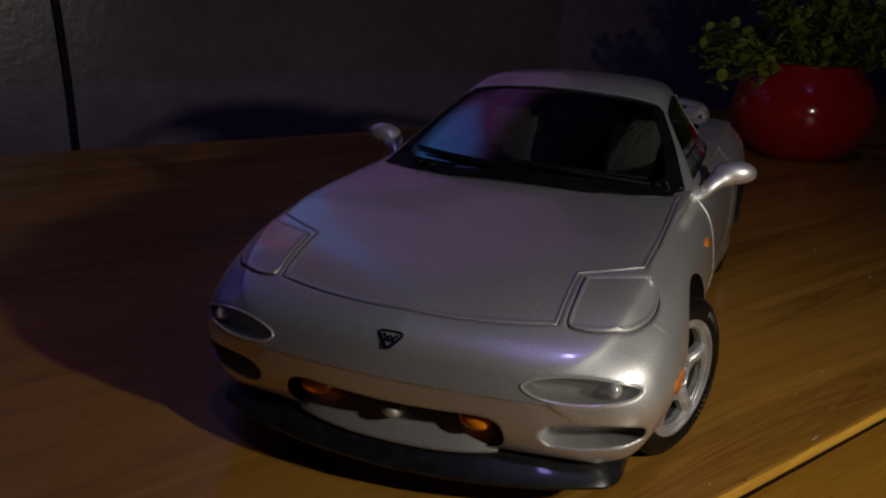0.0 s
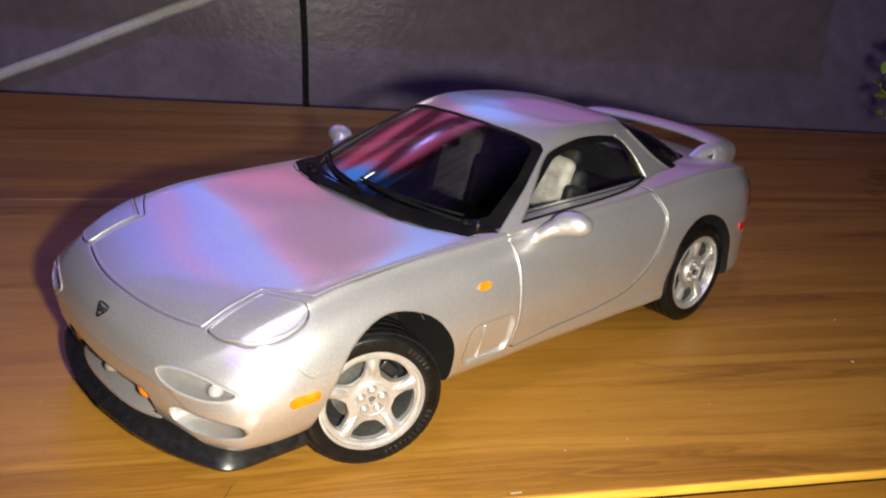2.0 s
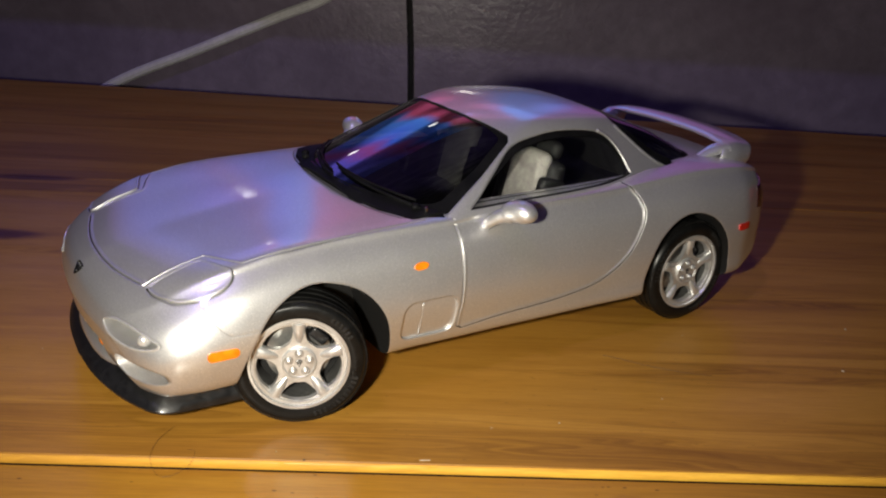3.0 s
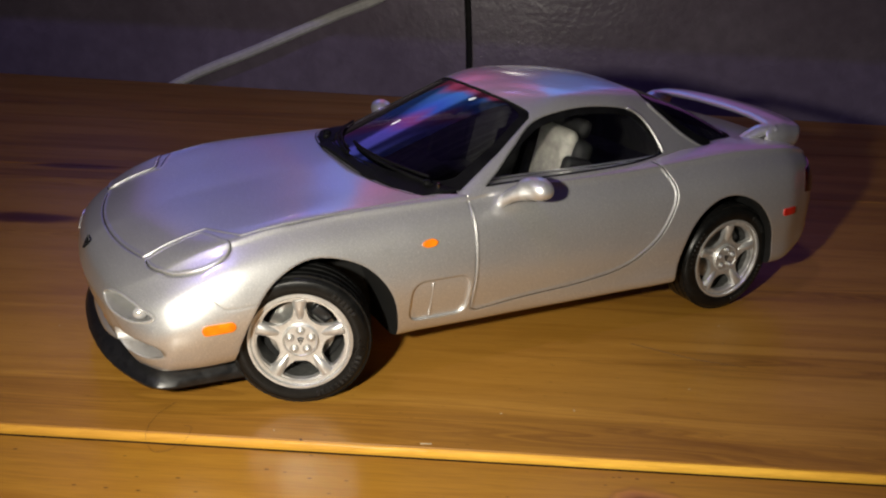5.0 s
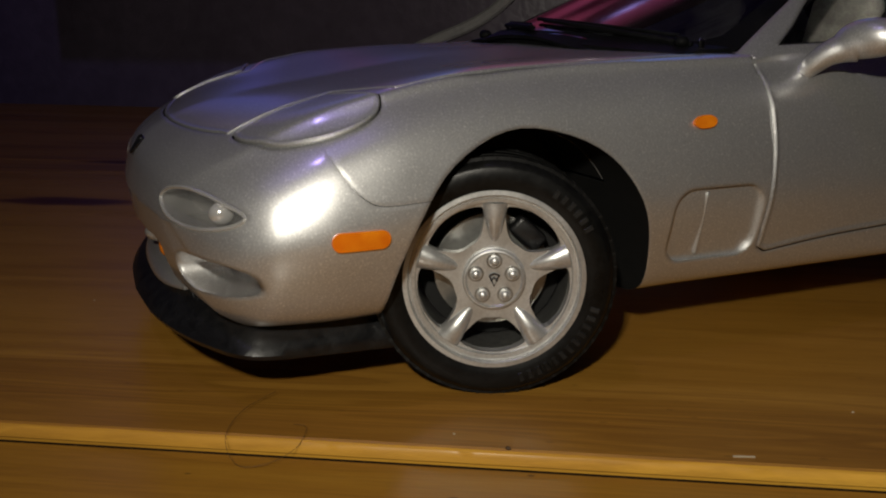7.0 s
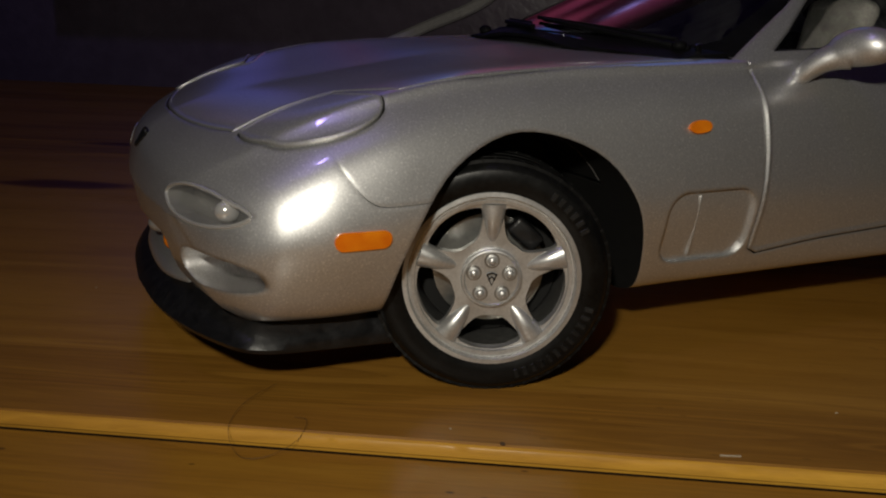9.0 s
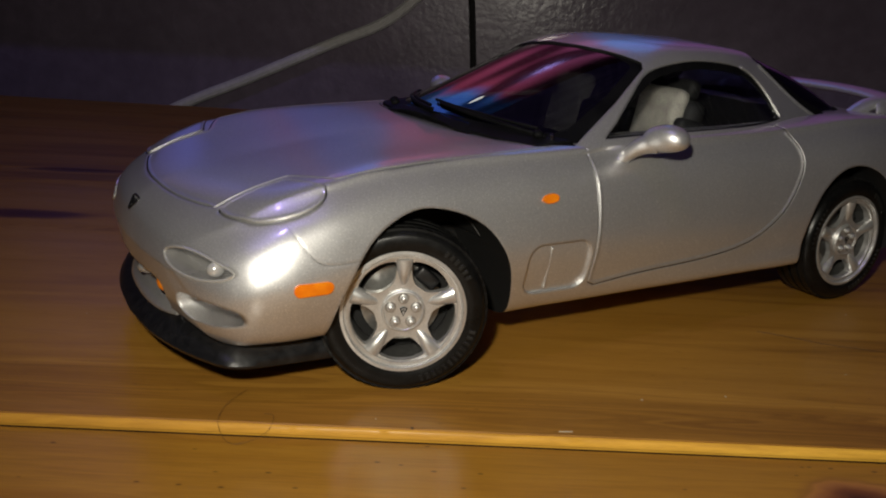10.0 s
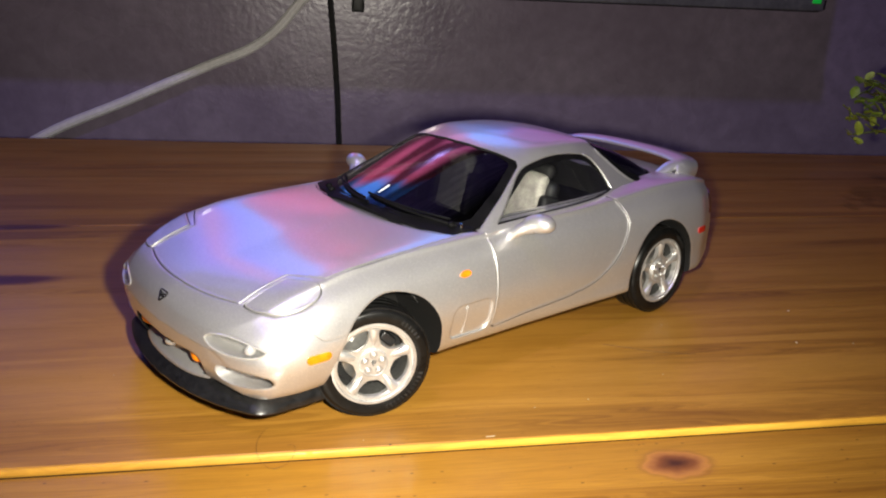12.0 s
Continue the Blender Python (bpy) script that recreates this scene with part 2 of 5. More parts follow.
def made(name, bm, materials, scale=S, smooth=35):
    finish(bm, smooth)
    bmesh.ops.scale(bm, vec=(scale,) * 3, verts=bm.verts)
    me = bpy.data.meshes.new(name)
    bm.to_mesh(me)
    bm.free()
    for m in materials if isinstance(materials, (list, tuple)) else [materials]:
        me.materials.append(m)
    return new(name, me)


def part(name, bm, materials, parent, label="", smooth=35):
    ob = made(name, bm, materials, smooth=smooth)
    ob.parent = parent
    if parent.type == "EMPTY" or parent.matrix_world != Matrix.Identity(4):
        ob.matrix_parent_inverse = parent.matrix_world.inverted()
    return tagged(ob, label)


def empty(name, at):
    ob = new(name)
    ob.empty_display_size = 0.01
    ob.location = Vector(at) * S
    bpy.context.view_layer.update()
    return ob


def carve(bm, cutter, op="DIFFERENCE"):
    """The exact boolean of two closed bmeshes, as a new bmesh."""
    obs = []
    for b in (bm, cutter):
        bmesh.ops.recalc_face_normals(b, faces=b.faces)
        me = bpy.data.meshes.new("work")
        b.to_mesh(me)
        for m in (PAINT, CAVITY, REFLECTOR):
            me.materials.append(m)
        obs.append(new("work", me))
    mod = obs[0].modifiers.new("cut", "BOOLEAN")
    mod.operation, mod.solver, mod.object = op, "EXACT", obs[1]
    got = bpy.data.meshes.new_from_object(obs[0].evaluated_get(bpy.context.evaluated_depsgraph_get()))
    out = bmesh.new()
    out.from_mesh(got)
    for o in obs:
        me = o.data
        bpy.data.objects.remove(o)
        bpy.data.meshes.remove(me)
    bpy.data.meshes.remove(got)
    bm.free()
    cutter.free()
    return out


def prism(axis, outline, low, high, slot=0):
    """A closed prism of a 2D outline along an axis; (y, z) for x, (x, z) for y, (x, y) for z."""
    bm = bmesh.new()
    put = {"x": lambda a, b, h: (h, a, b), "y": lambda a, b, h: (a, h, b), "z": lambda a, b, h: (a, b, h)}[axis]
    rings = [[bm.verts.new(put(a, b, h)) for a, b in outline] for h in (low, high)]
    n = len(outline)
    for i in range(n):
        bm.faces.new((rings[0][i], rings[0][(i + 1) % n], rings[1][(i + 1) % n], rings[1][i]))
    bm.faces.new(rings[0])
    bm.faces.new(list(reversed(rings[1])))
    bmesh.ops.recalc_face_normals(bm, faces=bm.faces)
    for f in bm.faces:
        f.material_index = slot
    return bm


def smooth_loop(points, steps=6, closed=True):
    """A Catmull-Rom curve through the points."""
    out, n = [], len(points)
    for i in range(n if closed else n - 1):
        p = [Vector(points[(i + k) % n] if closed else points[min(max(i + k, 0), n - 1)]) for k in (-1, 0, 1, 2)]
        for j in range(steps):
            t = j / steps
            out.append(0.5 * (2 * p[1] + (p[2] - p[0]) * t + (2 * p[0] - 5 * p[1] + 4 * p[2] - p[3]) * t ** 2 + (3 * p[1] - p[0] - 3 * p[2] + p[3]) * t ** 3))
    if not closed:
        out.append(Vector(points[-1]))
    return [tuple(v) for v in out]


def grown(outline, d):
    """The outline moved outwards by d."""
    n = len(outline)
    area = sum(outline[i][0] * outline[(i + 1) % n][1] - outline[(i + 1) % n][0] * outline[i][1] for i in range(n))
    sign = 1 if area > 0 else -1
    out = []
    for i in range(n):
        a, b = Vector(outline[i - 1]), Vector(outline[(i + 1) % n])
        t = (b - a).normalized() if (b - a).length > 1e-9 else Vector((1, 0))
        out.append((outline[i][0] + sign * t.y * d, outline[i][1] - sign * t.x * d))
    return out


def mirrored(outline):
    return [(-a, b) for a, b in outline]


def rounded(ca, cb, w, h, r, steps=6):
    out = []
    for k, (sa, sb) in enumerate(((1, 1), (-1, 1), (-1, -1), (1, -1))):
        for j in range(steps + 1):
            a = radians(90 * (k + j / steps))
            out.append((ca + sa * (w / 2 - r) + r * math.cos(a), cb + sb * (h / 2 - r) + r * math.sin(a)))
    return out


def curve_of(pairs):
    """A smooth monotone interpolation of (y, value) pairs."""
    xs, ys = np.array([p[0] for p in pairs]), np.array([p[1] for p in pairs])
    h, d = np.diff(xs), np.diff(ys) / np.diff(xs)
    m = np.zeros(len(xs))
    m[0], m[-1] = d[0], d[-1]
    for i in range(1, len(xs) - 1):
        if d[i - 1] * d[i] > 0:
            a, b = 2 * h[i] + h[i - 1], h[i] + 2 * h[i - 1]
            m[i] = (a + b) / (a / d[i - 1] + b / d[i])

    def f(x):
        i = int(np.clip(np.searchsorted(xs, x) - 1, 0, len(h) - 1))
        t = min(max((x - xs[i]) / h[i], 0), 1)
        return float((1 + 2 * t) * (1 - t) ** 2 * ys[i] + t * (1 - t) ** 2 * h[i] * m[i] + t * t * (3 - 2 * t) * ys[i + 1] + t * t * (t - 1) * h[i] * m[i + 1])
    return f


def lathe(profile, axis="x", steps=48, closed=True):
    """A body of revolution of (along, radius) pairs about an axis."""
    bm = bmesh.new()
    rings = []
    for a, r in profile:
        ring = []
        for k in range(steps):
            c, s = math.cos(2 * math.pi * k / steps) * r, math.sin(2 * math.pi * k / steps) * r
            ring.append(bm.verts.new({"x": (a, c, s), "y": (c, a, s), "z": (c, s, a)}[axis]))
        rings.append(ring)
    pairs = list(zip(rings, rings[1:] + rings[:1])) if closed else list(zip(rings, rings[1:]))
    for p, q in pairs:
        for k in range(steps):
            bm.faces.new((p[k], p[(k + 1) % steps], q[(k + 1) % steps], q[k]))
    if not closed:
        bm.faces.new(rings[0])
        bm.faces.new(list(reversed(rings[-1])))
    bmesh.ops.recalc_face_normals(bm, faces=bm.faces)
    return bm


def tube(points, radius, sides=10, flat=1.0):
    """A closed tube along points; radius may be a function of 0..1."""
    bm = bmesh.new()
    pts = [Vector(p) for p in points]
    rings, n = [], len(pts)
    for i, p in enumerate(pts):
        t = (pts[min(i + 1, n - 1)] - pts[max(i - 1, 0)]).normalized()
        side = t.cross(Vector((0, 0, 1)))
        side = side.normalized() if side.length > 1e-4 else Vector((1, 0, 0))
        up = side.cross(t)
        r = radius(i / (n - 1)) if callable(radius) else radius
        rings.append([bm.verts.new(p + side * r * math.cos(2 * math.pi * k / sides) + up * r * flat * math.sin(2 * math.pi * k / sides)) for k in range(sides)])
    for p, q in zip(rings, rings[1:]):
        for k in range(sides):
            bm.faces.new((p[k], p[(k + 1) % sides], q[(k + 1) % sides], q[k]))
    bm.faces.new(rings[0])
    bm.faces.new(list(reversed(rings[-1])))
    bmesh.ops.recalc_face_normals(bm, faces=bm.faces)
    return bm


def blob(at, size, turn=(0, 0, 0), steps=20, power=1.0):
    bm = bmesh.new()
    bmesh.ops.create_uvsphere(bm, u_segments=steps, v_segments=steps // 2 + 2, radius=1)
    if power != 1.0:
        for v in bm.verts:
            v.co = Vector([math.copysign(abs(c) ** power, c) for c in v.co])
    bmesh.ops.transform(bm, matrix=Matrix.LocRotScale(Vector(at), Euler([radians(a) for a in turn]), Vector(size)), verts=bm.verts)
    return bm


def block(at, size, bevel=0.01, turn=(0, 0, 0), segments=3):
    bm = bmesh.new()
    bmesh.ops.create_cube(bm, size=1)
    bmesh.ops.scale(bm, vec=size, verts=bm.verts)
    if bevel:
        bmesh.ops.bevel(bm, geom=bm.edges[:], offset=bevel, segments=segments, affect="EDGES", profile=0.5)
    bmesh.ops.transform(bm, matrix=Matrix.LocRotScale(Vector(at), Euler([radians(a) for a in turn]), None), verts=bm.verts)
    return bm


def joined(*parts):
    out = bmesh.new()
    for b in parts:
        me = bpy.data.meshes.new("work")
        b.to_mesh(me)
        out.from_mesh(me)
        bpy.data.meshes.remove(me)
        b.free()
    return out


def moved(bm, m):
    bmesh.ops.transform(bm, matrix=m, verts=bm.verts)
    return bm


# ---- room ----
def wall_slab(name, a, b, z0, z1, thick, mat, label):
    """An upright slab from a to b in plan; its thickness lies to the left of a to b."""
    d = (Vector(b) - Vector(a)).normalized()
    side = Vector((-d.y, d.x)) * thick
    outline = [tuple(a), tuple(b), tuple(Vector(b) + side), tuple(Vector(a) + side)]
    return tagged(made(name, prism("z", outline, z0, z1), mat), label, "wall", kind="structure")


def flat(v):
    return (v.x, v.y)


FLOOR_Z, CEIL_Z = -13.0, 32.0
WALL_BACK = -2.1
corner_a, corner_b = on_wall(-24, WALL_BACK, 0), on_wall(30, WALL_BACK, 0)
corner_c, corner_d = on_wall(30, 50, 0), on_wall(-24, 50, 0)
back = wall_slab("wall_north", flat(corner_a), flat(corner_b), FLOOR_Z, CEIL_Z, 2.0, WALL, "lilac grey glossy painted wall behind the desk")
wall_slab("wall_east", flat(corner_c + WALL_ALONG * 0), flat(corner_b), FLOOR_Z, CEIL_Z, -2.0, ROOM, "plain dim plaster wall of the room")
wall_slab("wall_south", flat(corner_d), flat(corner_c), FLOOR_Z, CEIL_Z, -2.0, ROOM, "plain dim plaster wall of the room")
wall_slab("wall_west", flat(corner_a), flat(corner_d), FLOOR_Z, CEIL_Z, -2.0, ROOM, "plain dim plaster wall of the room")
loop = [flat(corner_a), flat(corner_b), flat(corner_c), flat(corner_d)]
tagged(made("floor", prism("z", loop, FLOOR_Z - 1, FLOOR_Z), ROOM), "plain dark floor of the room", "floor", kind="structure")
tagged(made("ceiling", prism("z", loop, CEIL_Z, CEIL_Z + 1), ROOM), "plain dim plaster ceiling", "ceiling", kind="structure")

# glossy wall paint with a lumpy roller texture
c = coords(WALL)
lumps = noise_tex(WALL, c, 220, 3, 0.5)
bump(WALL, lumps, "Fac", 0.28, 0.001)

# ---- desk ----
EDGE_ALONG = Vector((math.cos(radians(EDGE_TURN)), math.sin(radians(EDGE_TURN)), 0))
EDGE_OUT = Vector((EDGE_ALONG.y, -EDGE_ALONG.x, 0))
desk = empty("desk", EDGE_AT)
tagged(desk, "varnished pine desk with raised back boards and lower front board", "desk")


def plank(name, lo, hi, z_top, thick, mat, nose=0.0, s0=-16.0, s1=22.0, label=""):
    """A board along the desk from lo to hi across it; nose: radius of its rounded front edge."""
    profile = [(lo, z_top - thick), (lo, z_top - 0.006), (lo + 0.006, z_top)]
    if nose:
        profile += [(hi - nose + nose * math.sin(a), z_top - nose + nose * math.cos(a)) for a in np.linspace(0, math.pi / 2, 8)]
    else:
        profile += [(hi - 0.006, z_top), (hi, z_top - 0.006)]
    profile += [(hi, z_top - thick)]
    bm = bmesh.new()
    ends = []
    for s in (s0, s1):
        ends.append([bm.verts.new(EDGE_AT + EDGE_ALONG * s + EDGE_OUT * o + Vector((0, 0, z))) for o, z in profile])
    n = len(profile)
    for i in range(n):
        bm.faces.new((ends[0][i], ends[0][(i + 1) % n], ends[1][(i + 1) % n], ends[1][i]))
    bm.faces.new(ends[0])
    bm.faces.new(list(reversed(ends[1])))
    bmesh.ops.recalc_face_normals(bm, faces=bm.faces)
    return part(name, bm, mat, desk, label)


DROP = 0.031
plank("plank", -3.7, 0.0, 0, 0.4, UPPER_WOOD, label="raised board at the front edge")
# the bare front edge: a saw-cut strip, a little uneven along its length
strip = bmesh.new()
STRIP_PROFILE = ((0.002, -0.3), (0.002, -0.003), (0.005, -0.001), (0.010, -0.003), (0.013, -0.006), (0.017, -0.022), (0.018, -0.029), (0.014, -0.033), (0.012, -0.3))
STRIP_AT = [-16, -8] + list(np.linspace(-4, 5, 451)) + [12, 22]
cuts = []
for s in STRIP_AT:
    ring = []
    for o, z in STRIP_PROFILE:
        chip = noise.noise(Vector((s * 9, o * 40, z * 40))) + 0.6 * noise.noise(Vector((s * 31, o * 90, 5.0)))
        lift = 0.0012 * chip if -0.05 < z else 0
        ring.append(strip.verts.new(EDGE_AT + EDGE_ALONG * s + EDGE_OUT * (o + lift) + Vector((0, 0, z + lift))))
    cuts.append(ring)
for p, q in zip(cuts, cuts[1:]):
    for k in range(9):
        strip.faces.new((p[k], p[(k + 1) % 9], q[(k + 1) % 9], q[k]))
strip.faces.new(cuts[0])
strip.faces.new(list(reversed(cuts[-1])))
bmesh.ops.recalc_face_normals(strip, faces=strip.faces)
part("edge_strip", strip, EDGE_WOOD, desk, "bare golden front edge of the desk board")
plank("plank", -5.93, -3.702, 0, 0.4, UPPER_WOOD)
# the rearmost board follows the line of the wall
front = [EDGE_AT + EDGE_ALONG * s + EDGE_OUT * -5.95 for s in (-16, 22)]
rear = [on_wall(s, 0, 0) for s in (20, -18)]
last_board = prism("z", [flat(p) for p in front + rear], -0.4, -0.012)
bmesh.ops.bevel(last_board, geom=[e for e in last_board.edges if all(v.co.z > -0.1 for v in e.verts)], offset=0.012, segments=2, affect="EDGES")
part("plank", last_board, UPPER_WOOD, desk, "rear board behind a fine joint")
plank("plank", 0.034, 3.4, -DROP, 0.4, LOWER_WOOD, label="lower front board with knots")
# added dark filler: its colour stands for shade and grime in the gap
plank("joint", 0.010, 0.037, -DROP - 0.007, 0.3, JOINT_DARK, label="dark filler for the shade and grime in the joint below the edge strip")
plank("plank", 3.402, 4.6, -DROP, 0.4, LOWER_WOOD, 0.05)
for s in (-14, 20):
    for o in (-6.5, 3.8):
        p = EDGE_AT + EDGE_ALONG * s + EDGE_OUT * o
        part("leg", block((p.x, p.y, (FLOOR_Z - 0.45) / 2), (1.0, 1.0, abs(FLOOR_Z) - 0.45), 0.05, (0, 0, EDGE_TURN)), UPPER_WOOD, desk)

# ---- the model car ----
NOSE, TAIL_Y = -1.965, 2.06
ST = (-1.965, -1.945, -1.90, -1.82, -1.66, -1.45, -1.15, -0.80, -0.40, 0.0, 0.5, 0.9, 1.25, 1.6, 1.83, 1.95, 2.02, 2.06)


def along(*values):
    return curve_of(list(zip(ST, values)))


TOP = along(0.49, 0.565, 0.622, 0.668, 0.715, 0.752, 0.80, 0.845, 0.875, 0.86, 0.86, 0.87, 0.885, 0.885, 0.87, 0.83, 0.74, 0.62)
BOTTOM = along(0.43, 0.33, 0.255, 0.225, 0.225, 0.230, 0.215, 0.203, 0.208, 0.215, 0.228, 0.24, 0.25, 0.25, 0.28, 0.33, 0.40, 0.50)
WIDTH = along(0.57, 0.70, 0.79, 0.84, 0.865, 0.868, 0.868, 0.862, 0.855, 0.845, 0.845, 0.86, 0.875, 0.86, 0.79, 0.73, 0.66, 0.54)
SHOULDER_Z = along(0.485, 0.545, 0.595, 0.645, 0.72, 0.775, 0.82, 0.835, 0.845, 0.862, 0.868, 0.885, 0.905, 0.895, 0.86, 0.80, 0.72, 0.60)
SHOULDER_X = along(0.40, 0.48, 0.55, 0.61, 0.655, 0.68, 0.67, 0.68, 0.69, 0.70, 0.70, 0.69, 0.69, 0.69, 0.66, 0.60, 0.54, 0.42)
WIDEST_Z = along(0.46, 0.45, 0.44, 0.45, 0.47, 0.50, 0.50, 0.50, 0.50, 0.50, 0.50, 0.53, 0.56, 0.57, 0.57, 0.56, 0.56, 0.555)
BOW = curve_of([(-1.965, 0.17), (-1.66, 0.115), (-1.45, 0.055), (-1.15, 0.0), (1.4, 0.0), (1.8, -0.09), (2.12, -0.16)])


def body_bm(grow=0.0, around=22, stations=120):
    """The lower body as a closed loft of sections."""
    bm = bmesh.new()
    rings = []
    for i in range(stations + 1):
        u = i / stations
        y = NOSE + (TAIL_Y - NOSE) * (u - 0.85 * math.sin(2 * math.pi * u) / (2 * math.pi))
        zb, zt, w, zs, xs, zw = BOTTOM(y), TOP(y), WIDTH(y), SHOULDER_Z(y), SHOULDER_X(y), WIDEST_Z(y)
        low = w * (0.90 + 0.09 * min(max((y + 0.6) / 1.3, 0), 1))
        knots = [(low * 0.9, zb), (low, zb + 0.03), (0.6 * w + 0.4 * low, zb + 0.45 * (zw - zb)), (w, zw),
                 (w - 0.22 * (w - xs), zw + 0.60 * (zs - zw)), (xs + 0.30 * (w - xs), zs - 0.10 * (zs - zw)), (xs, zs), (xs * 0.55, 0.5 * zt + 0.5 * zs), (0.0, zt)]
        fine = smooth_loop(knots, 5, False)
        half = [(0.0, zb), (low * 0.45, zb)] + fine
        b = BOW(y)
        ring = [bm.verts.new((x, y + b * x * x, z)) for x, z in half]
        ring += [bm.verts.new((-x, y + b * x * x, z)) for x, z in reversed(half[1:-1])]
        rings.append(ring)
    for end, step in ((0, -0.004), (-1, 0.004)):
        middle = (min(v.co.z for v in rings[end]) + max(v.co.z for v in rings[end])) / 2
        thin = [bm.verts.new((v.co.x * 0.985, v.co.y + step, middle + (v.co.z - middle) * 0.03)) for v in rings[end]]
        rings.insert(0, thin) if end == 0 else rings.append(thin)
    n = len(rings[0])
    for p, q in zip(rings, rings[1:]):
        for k in range(n):
            bm.faces.new((p[k], p[(k + 1) % n], q[(k + 1) % n], q[k]))
    bm.faces.new(rings[0])
    bm.faces.new(list(reversed(rings[-1])))
    bmesh.ops.recalc_face_normals(bm, faces=bm.faces)
    bm.normal_update()
    if grow:
        shift = [(v, v.normal.copy() * grow) for v in bm.verts]
        for v, d in shift:
            v.co += d
    return bm


def both(outline_x):
    return outline_x, mirrored(outline_x)


car = empty("model_car", (0, 0, 0))
tagged(car, "silver scale model of a two-door sports coupe on the desk", "model car")

# outlines of panels
HOOD_FRONT = [(x, -1.765 - 0.085 * (1 - (x / 0.498) ** 2)) for x in np.linspace(-0.498, 0.498, 25)]
HOOD_SIDE = smooth_loop([(0.500, -1.505), (0.62, -1.452), (0.70, -1.405)], 3, False) + smooth_loop([(0.712, -1.2), (0.706, -0.9), (0.69, -0.5)], 3, False)
HOOD_REAR = smooth_loop([(0.62, -0.60), (0.50, -0.655), (0.28, -0.70), (0.0, -0.712), (-0.28, -0.70), (-0.50, -0.655), (-0.62, -0.60)], 3, False)
HOOD = HOOD_FRONT + HOOD_SIDE + HOOD_REAR + [(-x, y) for x, y in reversed(HOOD_SIDE)]
POPUP = smooth_loop([(0.518, -1.748), (0.517, -1.64), (0.520, -1.530), (0.555, -1.508), (0.64, -1.480), (0.725, -1.452), (0.766, -1.50), (0.760, -1.60), (0.712, -1.69), (0.635, -1.745), (0.555, -1.764)], 5)
DOOR = [(-0.370, 1.0), (-0.370, 0.80), (-0.372, 0.60), (-0.382, 0.38), (-0.378, 0.318)] + smooth_loop([(-0.345, 0.300), (-0.11, 0.325), (0.24, 0.35), (0.50, 0.40), (0.685, 0.515), (0.785, 0.66), (0.81, 0.76), (0.775, 0.85), (0.72, 0.90), (0.70, 1.0)], 4, False)

def skin_tree(bm):
    tree = BVHTree.FromBMesh(bm)
    bm.free()
    return tree


SKIN = skin_tree(body_bm())


def lip_bead(axis, outline, tree, radius=0.0085, sink=0.003, sign=1, closed=True):
    """A round bead along an outline that is dropped on the skin from above, one flank or the front."""
    pts = []
    line = list(outline) + ([outline[0]] if closed else [])
    for (a0, b0), (a1, b1) in zip(line, line[1:]):
        n = max(1, int(math.hypot(a1 - a0, b1 - b0) / 0.02))
        for k in range(n):
            a, b = a0 + (a1 - a0) * k / n, b0 + (b1 - b0) * k / n
            start, way = {"z": (Vector((a, b, 2)), Vector((0, 0, -1))), "x": (Vector((sign * 2, a, b)), Vector((-sign, 0, 0))), "y": (Vector((a, -3, b)), Vector((0, 1, 0)))}[axis]
            hit, normal, _, _ = tree.ray_cast(start, way)
            if hit:
                pts.append(hit - normal * sink)
    if closed:
        pts.append(pts[0])
    return tube(pts, radius, 7)


body = body_bm()
# wheel arches, cockpit
arch_front = smooth_loop([(-1.478, 0.10), (-1.475, 0.28), (-1.425, 0.46), (-1.32, 0.61), (-1.14, 0.685), (-0.93, 0.63), (-0.80, 0.49), (-0.740, 0.29), (-0.727, 0.10)], 5, False)
arch_rear = smooth_loop([(0.83, 0.10), (0.835, 0.36), (0.90, 0.55), (1.03, 0.67), (1.18, 0.70), (1.34, 0.64), (1.45, 0.50), (1.49, 0.34), (1.49, 0.10)], 5, False)
for sign in (1, -1):
    for o in (arch_front, arch_rear):
        body = carve(body, prism("x", o, *sorted((sign * 0.48, sign * 1.2)), slot=1))
body = carve(body, prism("z", rounded(0, 0.42, 1.16, 1.72, 0.12), 0.36, 1.4, slot=1))
# well under the windscreen, and the seam between bumper and wing
body = carve(body, prism("z", [(-0.70, -0.40), (-0.66, -0.50), (-0.62, -0.585), (-0.50, -0.65), (-0.28, -0.695), (0.0, -0.707), (0.28, -0.695), (0.50, -0.65), (0.62, -0.585), (0.66, -0.50), (0.70, -0.40), (0.56, -0.36), (-0.56, -0.36)], 0.79, 1.4, slot=1))
seam = smooth_loop([(-1.66, 0.70), (-1.635, 0.62), (-1.60, 0.555), (-1.565, 0.515), (-1.52, 0.50), (-1.40, 0.505)], 6, False)
ribbon = [(a + 0.03, b + 0.0309) for a, b in seam] + [(a + 0.03, b + 0.0291) for a, b in reversed(seam)]
for sign in (1, -1):
    body = carve(body, prism("x", ribbon, *sorted((sign * 0.74, sign * 1.1))))
